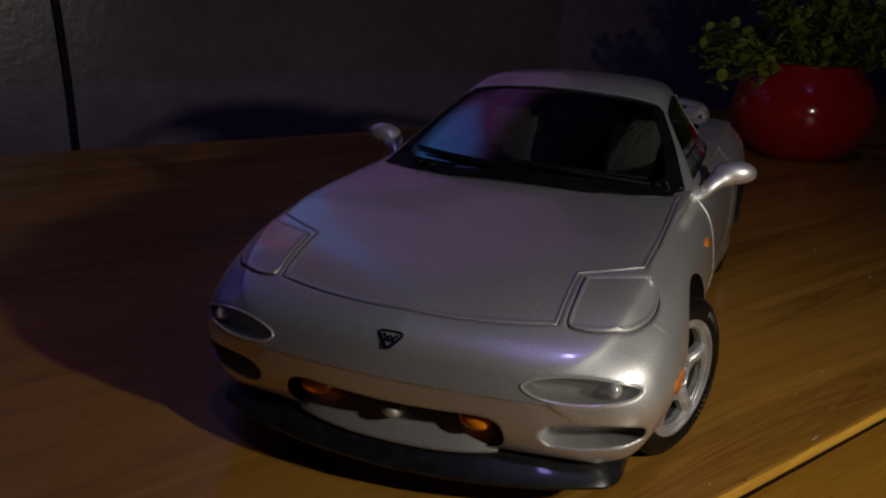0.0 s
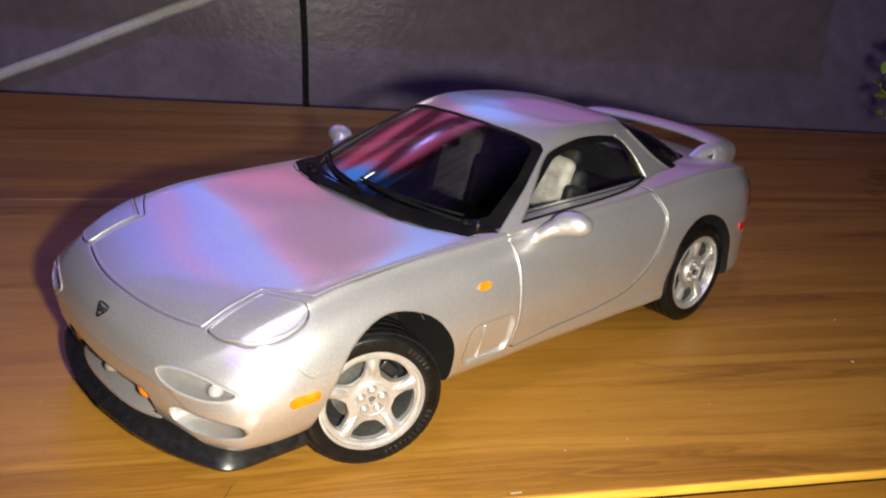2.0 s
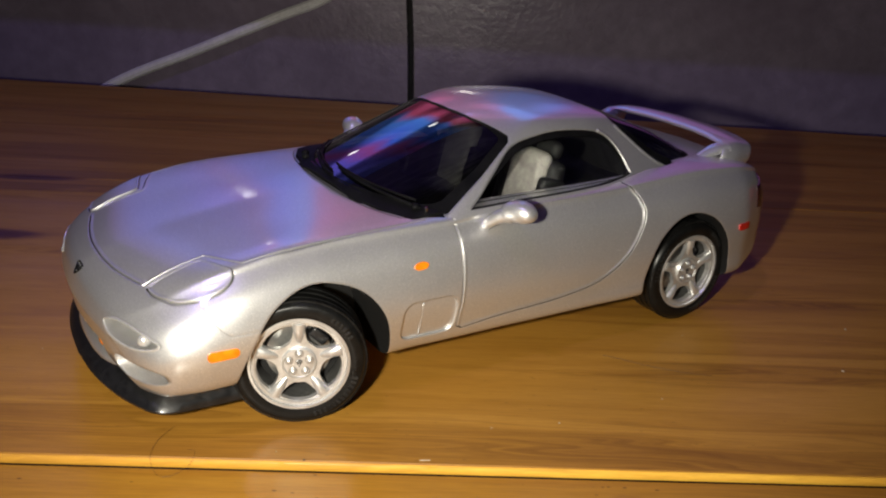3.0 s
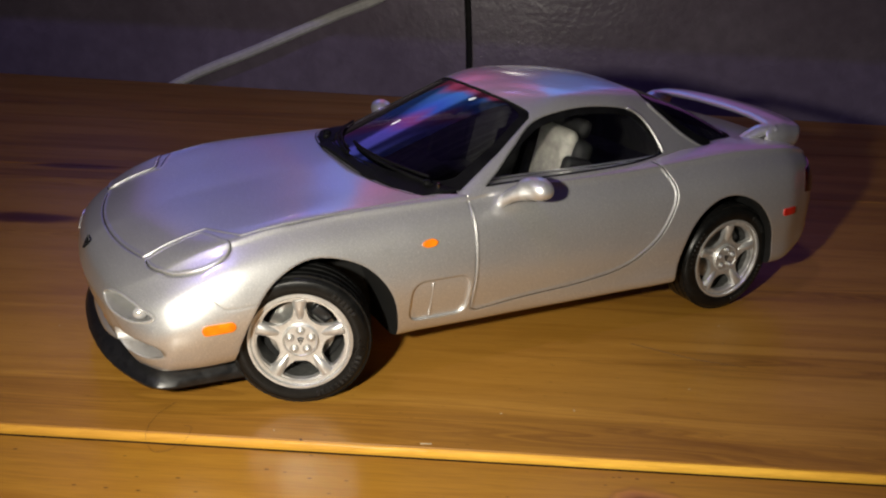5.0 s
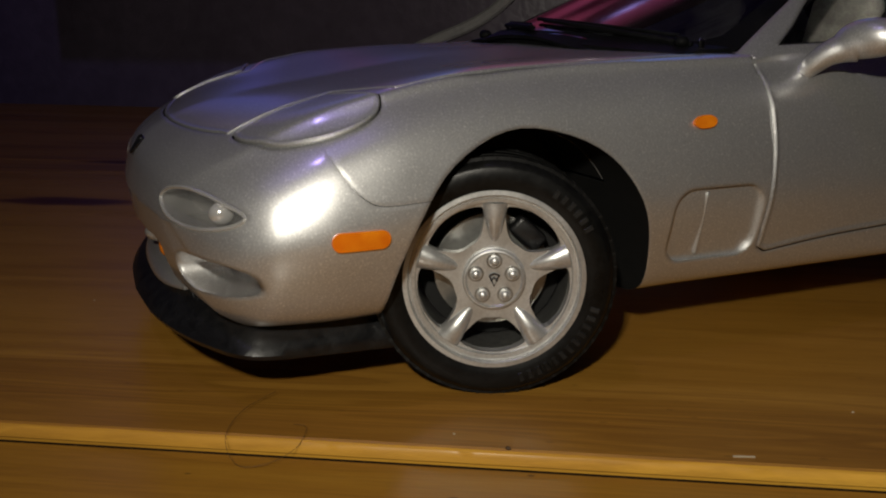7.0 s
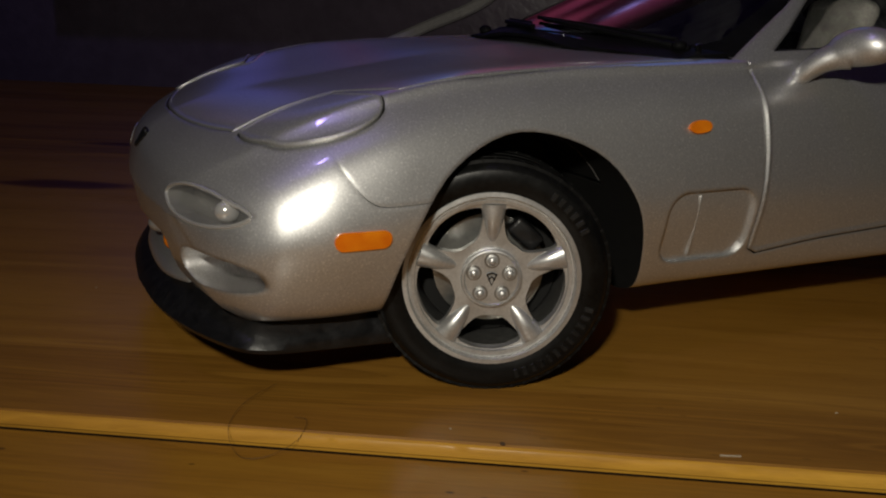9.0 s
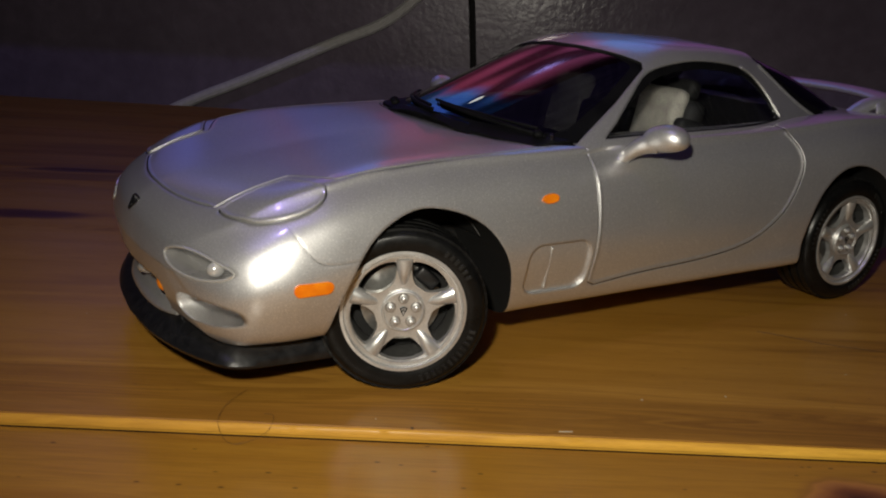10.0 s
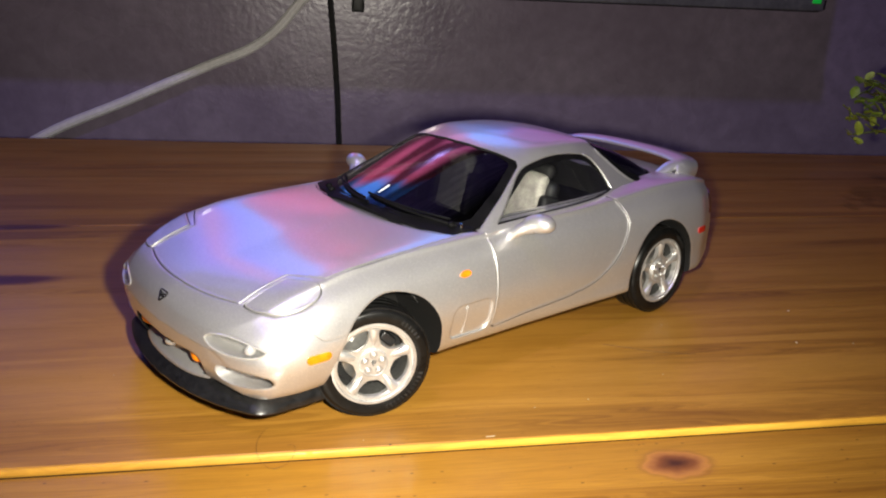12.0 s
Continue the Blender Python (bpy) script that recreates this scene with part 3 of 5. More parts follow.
# doors, hood, lamp covers: cut out with a gap and put back as parts of their own
GAP = 0.0055
pieces = []
for sign, side in ((1, "left"), (-1, "right")):
    lo, hi = sorted((sign * 0.62, sign * 1.1))
    pieces.append(("door", joined(carve(body_bm(), prism("x", grown(DOOR, -GAP), lo, hi), "INTERSECT"), lip_bead("x", [q for q in grown(DOOR, -GAP - 0.004) if q[1] < 0.875], SKIN, 0.0065, sign=sign, closed=False))))
    body = carve(body, prism("x", DOOR, *sorted((sign * 0.61, sign * 1.1)), slot=1))
hood = carve(body_bm(), prism("z", grown(HOOD, -GAP), 0.52, 1.2), "INTERSECT")
for sign in (1, -1):
    hood = carve(hood, prism("x", arch_front, *sorted((sign * 0.47, sign * 1.2)), slot=1))
hood_lip = grown(HOOD, -GAP - 0.004)
n_front, n_side = len(HOOD_FRONT), len(HOOD_SIDE)
hood = joined(hood, lip_bead("z", hood_lip[:n_front + n_side], SKIN, 0.006, closed=False), lip_bead("z", hood_lip[-n_side:] + hood_lip[:1], SKIN, 0.006, closed=False))
body = carve(body, prism("z", HOOD, 0.51, 1.2, slot=1))
for o in both(POPUP):
    pieces.append(("headlamp_cover", joined(carve(body_bm(0.004), prism("z", grown(o, -GAP), 0.57, 1.2), "INTERSECT"), lip_bead("z", grown(o, -GAP - 0.004), SKIN, 0.0055, -0.001))))
    body = carve(body, prism("z", o, 0.56, 1.2, slot=1))
# mouth with its sloping sill, slots under the lamps, lamp pockets, side vents
MOUTH = smooth_loop([(-0.385, 0.30), (-0.37, 0.365), (-0.30, 0.385), (-0.15, 0.378), (0.0, 0.375), (0.15, 0.378), (0.30, 0.385), (0.37, 0.365), (0.385, 0.30), (0.34, 0.262), (0.18, 0.245), (0.0, 0.24), (-0.18, 0.245), (-0.34, 0.262)], 4)
body = carve(body, prism("y", MOUTH, -2.2, -1.72, slot=1))
SLOT = smooth_loop([(0.495, 0.352), (0.535, 0.390), (0.65, 0.402), (0.775, 0.395), (0.80, 0.365), (0.775, 0.332), (0.65, 0.313), (0.53, 0.31)], 4)
for o in both(SLOT):
    s = 1 if o[0][0] > 0 else -1
    tilted = prism("y", o, -2.2, 0.0)
    cut = [v for v in tilted.verts if v.co.y > -1]
    for v in cut:
        v.co.y = -1.80 + 0.42 * (abs(v.co.x) - 0.46)
    body = carve(body, tilted)
    # the hollow's black walls put the shade of the slot's outer end into colour
    hollow = smooth_loop([(s * 0.635, 0.326), (s * 0.67, 0.372), (s * 0.76, 0.384), (s * 0.792, 0.360), (s * 0.76, 0.332)], 4)
    body = carve(body, prism("y", hollow, -2.0, -1.60, slot=1))
LAMP = smooth_loop([(0.435, 0.507), (0.47, 0.533), (0.555, 0.549), (0.66, 0.546), (0.75, 0.527), (0.778, 0.506), (0.735, 0.482), (0.62, 0.468), (0.495, 0.477)], 4)
for o in both(LAMP):
    pocket = prism("y", o, -2.2, 0.0, slot=2)
    for v in pocket.verts:
        if v.co.y > -1:
            v.co.y = -1.860 + 0.40 * (abs(v.co.x) - 0.44)
    body = carve(body, pocket)
    lens_cut = prism("y", grown(o, -0.004), -2.2, 0.0)
    for v in lens_cut.verts:
        if v.co.y > -1:
            v.co.y = -1.905 + 0.40 * (abs(v.co.x) - 0.44)
    pieces.append(("position_lamp", carve(body_bm(0.002), lens_cut, "INTERSECT")))
VENT = rounded(-0.545, 0.405, 0.30, 0.205, 0.06)
for sign in (1, -1):
    core = moved(body_bm(), Matrix.Diagonal((0.986, 1, 1, 1)))
    body = carve(body, carve(prism("x", VENT, *sorted((sign * 0.70, sign * 1.1))), core))
part("body", body, [PAINT, CAVITY, REFLECTOR], car, "silver metallic body shell")
part("hood", hood, [PAINT, CAVITY], car)
for name, bm in pieces:
    ob = part(name, bm, LENS if name == "position_lamp" else [PAINT, CAVITY], car, {"position_lamp": "clear position lamp lens"}.get(name, ""))
    if name == "position_lamp":
        x = sum(v.co.x for v in ob.data.vertices) / len(ob.data.vertices)
        s = 1 if x > 0 else -1
        ring = lip_bead("y", LAMP if s > 0 else mirrored(LAMP), SKIN, 0.005, 0.0)
        part("lens_rim", ring, LENS_RIM, ob, "bright rim of the lamp lens")
        part("bulb", blob((s * 0.70, -1.826, 0.510), (0.024, 0.03, 0.026)), LENS_RIM, ob, "small pale bulb")
        ob.visible_shadow = False

# mouth: silver sill with a nub, orange lamps
sill = bmesh.new()
cols = []
for i in range(33):
    x = -0.360 + 0.72 * i / 32
    u = abs(x) / 0.360
    front, rise = -1.905 + BOW(-1.9) * x * x + 0.03 * u ** 4, 0.100 - 0.016 * u * u + 0.010 * math.cos(2 * math.pi * u)
    base = 0.238 + 0.022 * u * u
    cols.append([sill.verts.new((x, front + o, base + h)) for o, h in ((-0.022, -0.02), (-0.014, 0.008), (0.004, 0.026), (0.022, rise * 0.65), (0.042, rise * 0.95), (0.06, rise), (0.13, rise), (0.13, -0.02))])
for p, q in zip(cols, cols[1:]):
    for k in range(8):
        sill.faces.new((p[k], p[(k + 1) % 8], q[(k + 1) % 8], q[k]))
sill.faces.new(cols[0])
sill.faces.new(list(reversed(cols[-1])))
bmesh.ops.recalc_face_normals(sill, faces=sill.faces)
part("grille_sill", sill, PAINT, car, smooth=50)
part("tow_nub", blob((0, -1.885, 0.322), (0.040, 0.05, 0.030)), PAINT, car)
for s in (1, -1):
    part("turn_signal", blob((s * 0.284, -1.880, 0.349), (0.060, 0.045, 0.036), (0, 0, -s * 12), power=0.85), ORANGE, car, "orange turn signal lens in the grille mouth")
# orange and red lenses on the flanks
for s in (1, -1):
    lo, hi = sorted((s * 0.60, s * 1.1))
    part("side_marker", carve(body_bm(0.007), prism("x", rounded(-1.553, 0.458, 0.135, 0.044, 0.0205), lo, hi), "INTERSECT"), ORANGE, car, "orange side marker on the front bumper")
    part("side_repeater", carve(body_bm(0.008), prism("x", smooth_loop([(-0.638, 0.675), (-0.619, 0.692), (-0.583, 0.696), (-0.563, 0.684), (-0.575, 0.667), (-0.616, 0.663)], 5), lo, hi), "INTERSECT"), ORANGE, car, "small orange repeater on the wing")
    part("rear_reflector", carve(body_bm(0.007), prism("x", rounded(1.59, 0.565, 0.10, 0.04, 0.01), lo, hi), "INTERSECT"), RED, car, "red reflector on the rear bumper")
    part("tail_lamp", carve(body_bm(0.006), prism("y", smooth_loop([(s * 0.30, 0.66), (s * 0.45, 0.75), (s * 0.64, 0.78), (s * 0.80, 0.75), (s * 0.84, 0.68), (s * 0.72, 0.61), (s * 0.45, 0.59)], 5), 1.76, 2.4), "INTERSECT"), TAIL, car, "dark red tail lamp")
# badge: a small dark rounded triangle ring with a bar
badge = [tube(smooth_loop([(-0.045, 0, 0.024), (0.0, 0, 0.030), (0.045, 0, 0.024), (0.022, 0, -0.012), (0.0, 0, -0.034), (-0.022, 0, -0.012)], 5) + [(-0.045, 0, 0.024)], 0.0055, 6),
         tube([(-0.028, 0, 0.018), (0.0, 0, -0.008), (0.028, 0, 0.018)], 0.005, 6), tube([(-0.02, 0, -0.008), (0.0, 0, 0.014), (0.02, 0, -0.008)], 0.005, 6)]
part("badge", moved(joined(*badge), pose(0, -1.936, 0.583, -38) @ Matrix.Scale(0.86, 4)), GLOSS_BLACK, car, "small dark badge on the nose")

# ---- chin spoiler ----
lip = bmesh.new()
track = smooth_loop([(0.724, -1.43), (0.728, -1.60), (0.722, -1.73), (0.690, -1.797), (0.60, -1.842), (0.45, -1.892), (0.25, -1.93), (0.0, -1.945)], 8, False)
track = track + [(-x, y) for x, y in reversed(track[:-1])]
rings = []
n = len(track)
for i, (x, y) in enumerate(track):
    a, b = Vector(track[max(i - 1, 0)]), Vector(track[min(i + 1, n - 1)])
    t = (b - a).normalized()
    out = Vector((-t.y, t.x)) * -1
    if out.dot(Vector((x, y + 1.3))) < 0:
        out = -out
    q = abs(i / (n - 1) - 0.5) * 2
    flare = 0.022 * (1 - min(max((q - 0.55) / 0.3, 0), 1)) + 0.006
    dz = 0.036 + 0.022 * min(q / 0.5, 1) - 0.024 * max(q - 0.55, 0) / 0.45
    prof = [(-0.16, 0.235), (-0.05, 0.238), (-0.035, 0.205 + 0.3 * dz), (flare * 0.4 - 0.006, 0.16 + 0.8 * dz), (flare, 0.118 + dz), (flare - 0.006, 0.106 + dz), (-0.05, 0.103 + dz), (-0.16, 0.12 + dz)]
    rings.append([lip.verts.new((x + out.x * o, y + out.y * o, z)) for o, z in prof])
for p, q in zip(rings, rings[1:]):
    for k in range(8):
        lip.faces.new((p[k], p[(k + 1) % 8], q[(k + 1) % 8], q[k]))
lip.faces.new(rings[0])
lip.faces.new(list(reversed(rings[-1])))
bmesh.ops.recalc_face_normals(lip, faces=lip.faces)
part("chin_spoiler", lip, BLACK, car, "black plastic chin spoiler", smooth=50)

# ---- greenhouse: roof shell and glass from one height surface ----
ROOF_LINE = curve_of([(-0.3, 1.13), (-0.1, 1.175), (0.1, 1.205), (0.32, 1.22), (0.55, 1.214), (0.8, 1.19), (1.0, 1.137), (1.2, 1.066), (1.4, 0.968), (1.55, 0.875), (1.7, 0.78), (1.85, 0.70)])
BELT_X = curve_of([(-0.9, 0.70), (-0.3, 0.705), (0.2, 0.705), (0.6, 0.68), (0.86, 0.62), (1.1, 0.565), (1.36, 0.51), (1.6, 0.46), (1.8, 0.44)])


def softmin(values, k):
    low = min(values)
    return low - k * math.log(sum(math.exp(-(v - low) / k) for v in values))


def cabin_z(x, y):
    a = abs(x)
    screen = 0.862 + 0.403 * (y + 0.75 - 0.88 * a * a)
    side = 0.872 + 1.30 * (BELT_X(y) - a)
    top = ROOF_LINE(y) - 0.15 * a * a
    return softmin((screen + 0.016, side + 0.012, top + 0.014), 0.022)


def cabin_bm(drop, floor=0.66, nx=92, ny=150, clip=0.72):
    bm = bmesh.new()
    xs = np.linspace(-0.735, 0.735, nx)
    ys = np.linspace(-0.88, 1.72, ny)
    top = [[bm.verts.new((x, y, max(cabin_z(x, y) - drop, clip))) for y in ys] for x in xs]
    for i in range(nx - 1):
        for j in range(ny - 1):
            bm.faces.new((top[i][j], top[i + 1][j], top[i + 1][j + 1], top[i][j + 1]))
    rim = [top[i][0] for i in range(nx)] + [top[-1][j] for j in range(1, ny)] + [top[i][-1] for i in range(nx - 2, -1, -1)] + [top[0][j] for j in range(ny - 2, 0, -1)]
    low = [bm.verts.new((v.co.x, v.co.y, floor)) for v in rim]
    for i in range(len(rim)):
        k = (i + 1) % len(rim)
        bm.faces.new((rim[i], rim[k], low[k], low[i]))
    bm.faces.new(low)
    bmesh.ops.recalc_face_normals(bm, faces=bm.faces)
    return bm


def cabin_shell(outer, inner):
    return carve(cabin_bm(outer), cabin_bm(inner, 0.5, clip=0.55), "DIFFERENCE")


HALF_SCREEN = [(0.28, -0.702), (0.50, -0.655), (0.61, -0.59), (0.66, -0.50), (0.675, -0.34), (0.603, -0.14), (0.503, 0.082), (0.468, 0.103), (0.2, 0.049)]
SCREEN = [(0.0, -0.714)] + HALF_SCREEN + [(0.0, 0.035)] + [(-x, y) for x, y in reversed(HALF_SCREEN)]
FRONT_CUT = [(0.74, -0.95), (0.74, -0.52)] + SCREEN[5:-5] + [(-0.74, -0.52), (-0.74, -0.95)]
HALF_CLEAR = [(0.18, -0.675), (0.32, -0.645), (0.47, -0.57), (0.588, -0.425), (0.606, -0.37), (0.541, -0.135), (0.458, 0.052), (0.435, 0.065), (0.2, 0.012)]
CLEAR = [(0.0, -0.686)] + HALF_CLEAR + [(0.0, 0.0)] + [(-x, y) for x, y in reversed(HALF_CLEAR)]
SIDE = smooth_loop([(-0.265, 0.866), (-0.08, 0.872), (0.20, 0.876), (0.55, 0.880), (0.80, 0.888)], 4, False) + smooth_loop([(0.858, 0.896), (0.850, 0.93), (0.825, 1.0), (0.765, 1.075), (0.66, 1.122), (0.45, 1.145), (0.27, 1.138), (0.09, 1.10), (-0.065, 1.00), (-0.178, 0.92)], 4, False)
HALF_HATCH = [(0.36, 0.83), (0.425, 0.87), (0.47, 0.96), (0.51, 1.06), (0.538, 1.18), (0.545, 1.31), (0.51, 1.43), (0.38, 1.48)]
HATCH = smooth_loop([(0.0, 0.80)] + HALF_HATCH + [(0.0, 1.50)] + [(-x, y) for x, y in reversed(HALF_HATCH)], 5)
roof = cabin_shell(0.0, 0.03)
roof = carve(roof, prism("z", FRONT_CUT, 0.5, 1.5, slot=1))
roof = carve(roof, prism("z", HATCH, 0.5, 1.5, slot=1))
for s in (1, -1):
    roof = carve(roof, prism("x", SIDE, *sorted((s * 0.3, s * 0.95)), slot=1))
CABIN = skin_tree(cabin_bm(0.0))
rims = []
for s in (1, -1):
    rims.append(lip_bead("z", [(s * x, y) for x, y in grown(HATCH, 0.006) if x > 0.37 and 0.86 < y < 1.33], CABIN, 0.009, 0.003, closed=False))
    rims.append(lip_bead("x", [(y, z) for y, z in grown(SIDE, 0.008) if y > 0.62 and z > 0.897], CABIN, 0.009, 0.003, s, closed=False))
part("roof", joined(roof, *rims), [PAINT, CAVITY], car, "silver roof with its pillars")


def hull(points):
    """The convex outline round some points, counter-clockwise."""
    points = sorted(set(points))

    def chain(line):
        out = []
        for q in line:
            while len(out) > 1 and (out[-1][0] - out[-2][0]) * (q[1] - out[-2][1]) - (out[-1][1] - out[-2][1]) * (q[0] - out[-2][0]) <= 1e-7:
                out.pop()
            out.append(q)
        return out[:-1]
    return chain(points) + chain(points[::-1])


def cut_by(bm, axis, outline, clear):
    flat = {"x": lambda a, b: (0, a, b), "z": lambda a, b: (a, b, 0)}[axis]
    for (a0, b0), (a1, b1) in zip(outline, outline[1:] + outline[:1]):
        bmesh.ops.bisect_plane(bm, geom=bm.verts[:] + bm.edges[:] + bm.faces[:], dist=1e-6, plane_co=flat(a0, b0), plane_no=flat(b1 - b0, a0 - a1), clear_outer=clear)


def within(outline, a, b):
    return all((a1 - a0) * (b - b0) - (b1 - b0) * (a - a0) > 0 for (a0, b0), (a1, b1) in zip(outline, outline[1:] + outline[:1]))


def cabin_sheet(axis, outline, side, drop):
    """The piece of the cabin's skin inside an outline, as an open sheet."""
    bm = bmesh.new()
    xs = np.linspace(-0.74, 0.74, 80) if axis == "z" else np.linspace(side * 0.30, side * 0.74, 40)
    first, last = [f(q[1 if axis == "z" else 0] for q in outline) for f in (min, max)]
    ys = np.linspace(first - 0.02, last + 0.02, 70)
    top = [[bm.verts.new((x, y, cabin_z(x, y) - drop)) for y in ys] for x in xs]
    for i in range(len(xs) - 1):
        for j in range(len(ys) - 1):
            bm.faces.new((top[i][j], top[i + 1][j], top[i + 1][j + 1], top[i][j + 1]))
    cut_by(bm, axis, outline, True)
    bmesh.ops.recalc_face_normals(bm, faces=bm.faces)
    if sum(f.normal.z for f in bm.faces) < 0:
        bmesh.ops.reverse_faces(bm, faces=bm.faces)
    return bm


def pane(name, axis, outline, side, border, label, clear=None):
    outline, clear = hull(grown(outline, 0.003 if clear else 0.012)), hull(clear or grown(outline, -border))
    glass = cabin_sheet(axis, clear, side, 0.010)
    frame_bm = cabin_sheet(axis, outline, side, 0.009)
    cut_by(frame_bm, axis, clear, False)
    spot = (lambda c: (c.y, c.z)) if axis == "x" else (lambda c: (c.x, c.y))
    inner = [f for f in frame_bm.faces if within(clear, *spot(f.calc_center_median()))]
    bmesh.ops.delete(frame_bm, geom=inner, context="FACES")
    for bm, thick in ((glass, 0.008), (frame_bm, 0.012)):
        bmesh.ops.solidify(bm, geom=bm.faces[:], thickness=thick)
        bmesh.ops.recalc_face_normals(bm, faces=bm.faces)
    ob = part(name, glass, SIDE_GLASS if axis == "x" else GLASS, car, label)
    ob.visible_shadow = False
    part("seal", frame_bm, SEAL, ob, "black glass border")
    return ob


pane("windscreen", "z", SCREEN, 0, 0.028, "clear windscreen with a wide black border", CLEAR)
pane("rear_window", "z", HATCH, 0, 0.045, "dark tinted hatch glass")
pane("side_window", "x", SIDE, 1, 0.03, "")
pane("side_window", "x", SIDE, -1, 0.03, "")
# cowl and wipers
cowl_bm = bmesh.new()
grid = []
for i in range(41):
    x = -0.665 + 1.33 * i / 40
    y0 = -0.700 + 0.22 * x * x + 0.5 * x ** 6
    y1 = -0.683 + 0.66 * x * x
    drop = 0.05 * x * x
    grid.append([cowl_bm.verts.new(v) for v in ((x, y0, 0.78), (x, y0, 0.866 - drop), (x, y0 * 0.6 + y1 * 0.4, 0.876 - drop), (x, y1, max(cabin_z(x, y1) - 0.006, 0.84)), (x, y1, 0.78))])
for p, q in zip(grid, grid[1:]):
    for k in range(5):
        cowl_bm.faces.new((p[k], p[(k + 1) % 5], q[(k + 1) % 5], q[k]))
cowl_bm.faces.new(grid[0])
cowl_bm.faces.new(list(reversed(grid[-1])))
bmesh.ops.recalc_face_normals(cowl_bm, faces=cowl_bm.faces)
part("cowl", cowl_bm, SEAL, car, "black plastic cowl under the windscreen")


def on_screen(x, y, lift):
    return (x, y, max(cabin_z(x, y), 0.86) + lift)


for x0, x1 in ((0.60, 0.03), (0.06, -0.50)):
    across = [x0 + (x1 - x0) * k / 12 for k in range(13)]
    arm = tube([on_screen(x, -0.690 + 0.06 * k / 12 + 0.60 * x * x, 0.004 - 0.002 * k / 12) for k, x in enumerate(across)], lambda u: 0.010 - 0.004 * u, 8)
    blade = tube([on_screen(x - 0.06, -0.662 + 0.045 * k / 12 + 0.66 * (x - 0.06) ** 2, 0.002) for k, x in enumerate(across)], 0.007, 6)
    part("wiper", joined(arm, blade), SEAL, car, "black wiper")
for x, y in ((0.585, -0.50), (-0.47, -0.60), (-0.40, -0.63)):
    part("wiper_pivot", blob((x, y, 0.874), (0.022, 0.022, 0.018)), SEAL, car)
part("washer_nozzle", moved(lathe([(0.0, 0.010), (0.02, 0.010), (0.026, 0.005)], "z", 10, False), pose(0.63, -0.465, 0.858)), CHROME, car)

# ---- mirrors ----
for s in (1, -1):
    housing = blob((0, 0, 0), (0.100, 0.064, 0.054), power=0.9, steps=28)
    for v in housing.verts:
        v.co.z -= 0.9 * v.co.x * v.co.x
        if v.co.y > 0.05:
            v.co.y = 0.05
    housing = moved(housing, pose(0.874, -0.100, 0.888, 0, -8, 14))
    arm = tube(smooth_loop([(0.755, -0.200, 0.79), (0.772, -0.190, 0.815), (0.797, -0.166, 0.843), (0.822, -0.138, 0.860), (0.847, -0.115, 0.868)], 5, False), lambda u: 0.030 + 0.026 * u, 12, 0.80)
    bm = joined(housing, arm)
    if s < 0:
        bmesh.ops.scale(bm, vec=(-1, 1, 1), verts=bm.verts)
        bmesh.ops.reverse_faces(bm, faces=bm.faces)
    mirror = part("door_mirror", bm, PAINT, car, smooth=60)
    face = moved(lathe([(0, 0.001), (0, 0.034), (0.004, 0.035), (0.006, 0.032)], "y", 24, False), Matrix.LocRotScale(Vector((s * 0.862, -0.053, 0.883)), Euler((0, 0, s * 0.244)), Vector((1.7, 1, 0.95))))
    part("mirror_glass", face, CHROME, mirror, "mirror glass")

# ---- wheels ----
R_TYRE, R_RIM, HALF = 0.301, 0.221, 0.105


def tyre_bm(steps=96):
    prof = [(-HALF + 0.012, R_RIM - 0.012), (-HALF, R_RIM + 0.03), (-HALF + 0.004, R_RIM + 0.06), (-HALF + 0.014, R_TYRE - 0.012)]
    for a, b in ((-0.084, -0.052), (-0.044, -0.006), (0.006, 0.044), (0.052, 0.084)):
        prof += [(a, R_TYRE - 0.008), (a + 0.001, R_TYRE), (b - 0.001, R_TYRE), (b, R_TYRE - 0.008)]
    prof += [(HALF - 0.014, R_TYRE - 0.012), (HALF - 0.004, R_RIM + 0.06), (HALF - 0.001, R_RIM + 0.054), (HALF + 0.001, R_RIM + 0.03), (HALF - 0.002, R_RIM + 0.012), (HALF - 0.012, R_RIM - 0.012)]
    return lathe(prof, "x", steps)


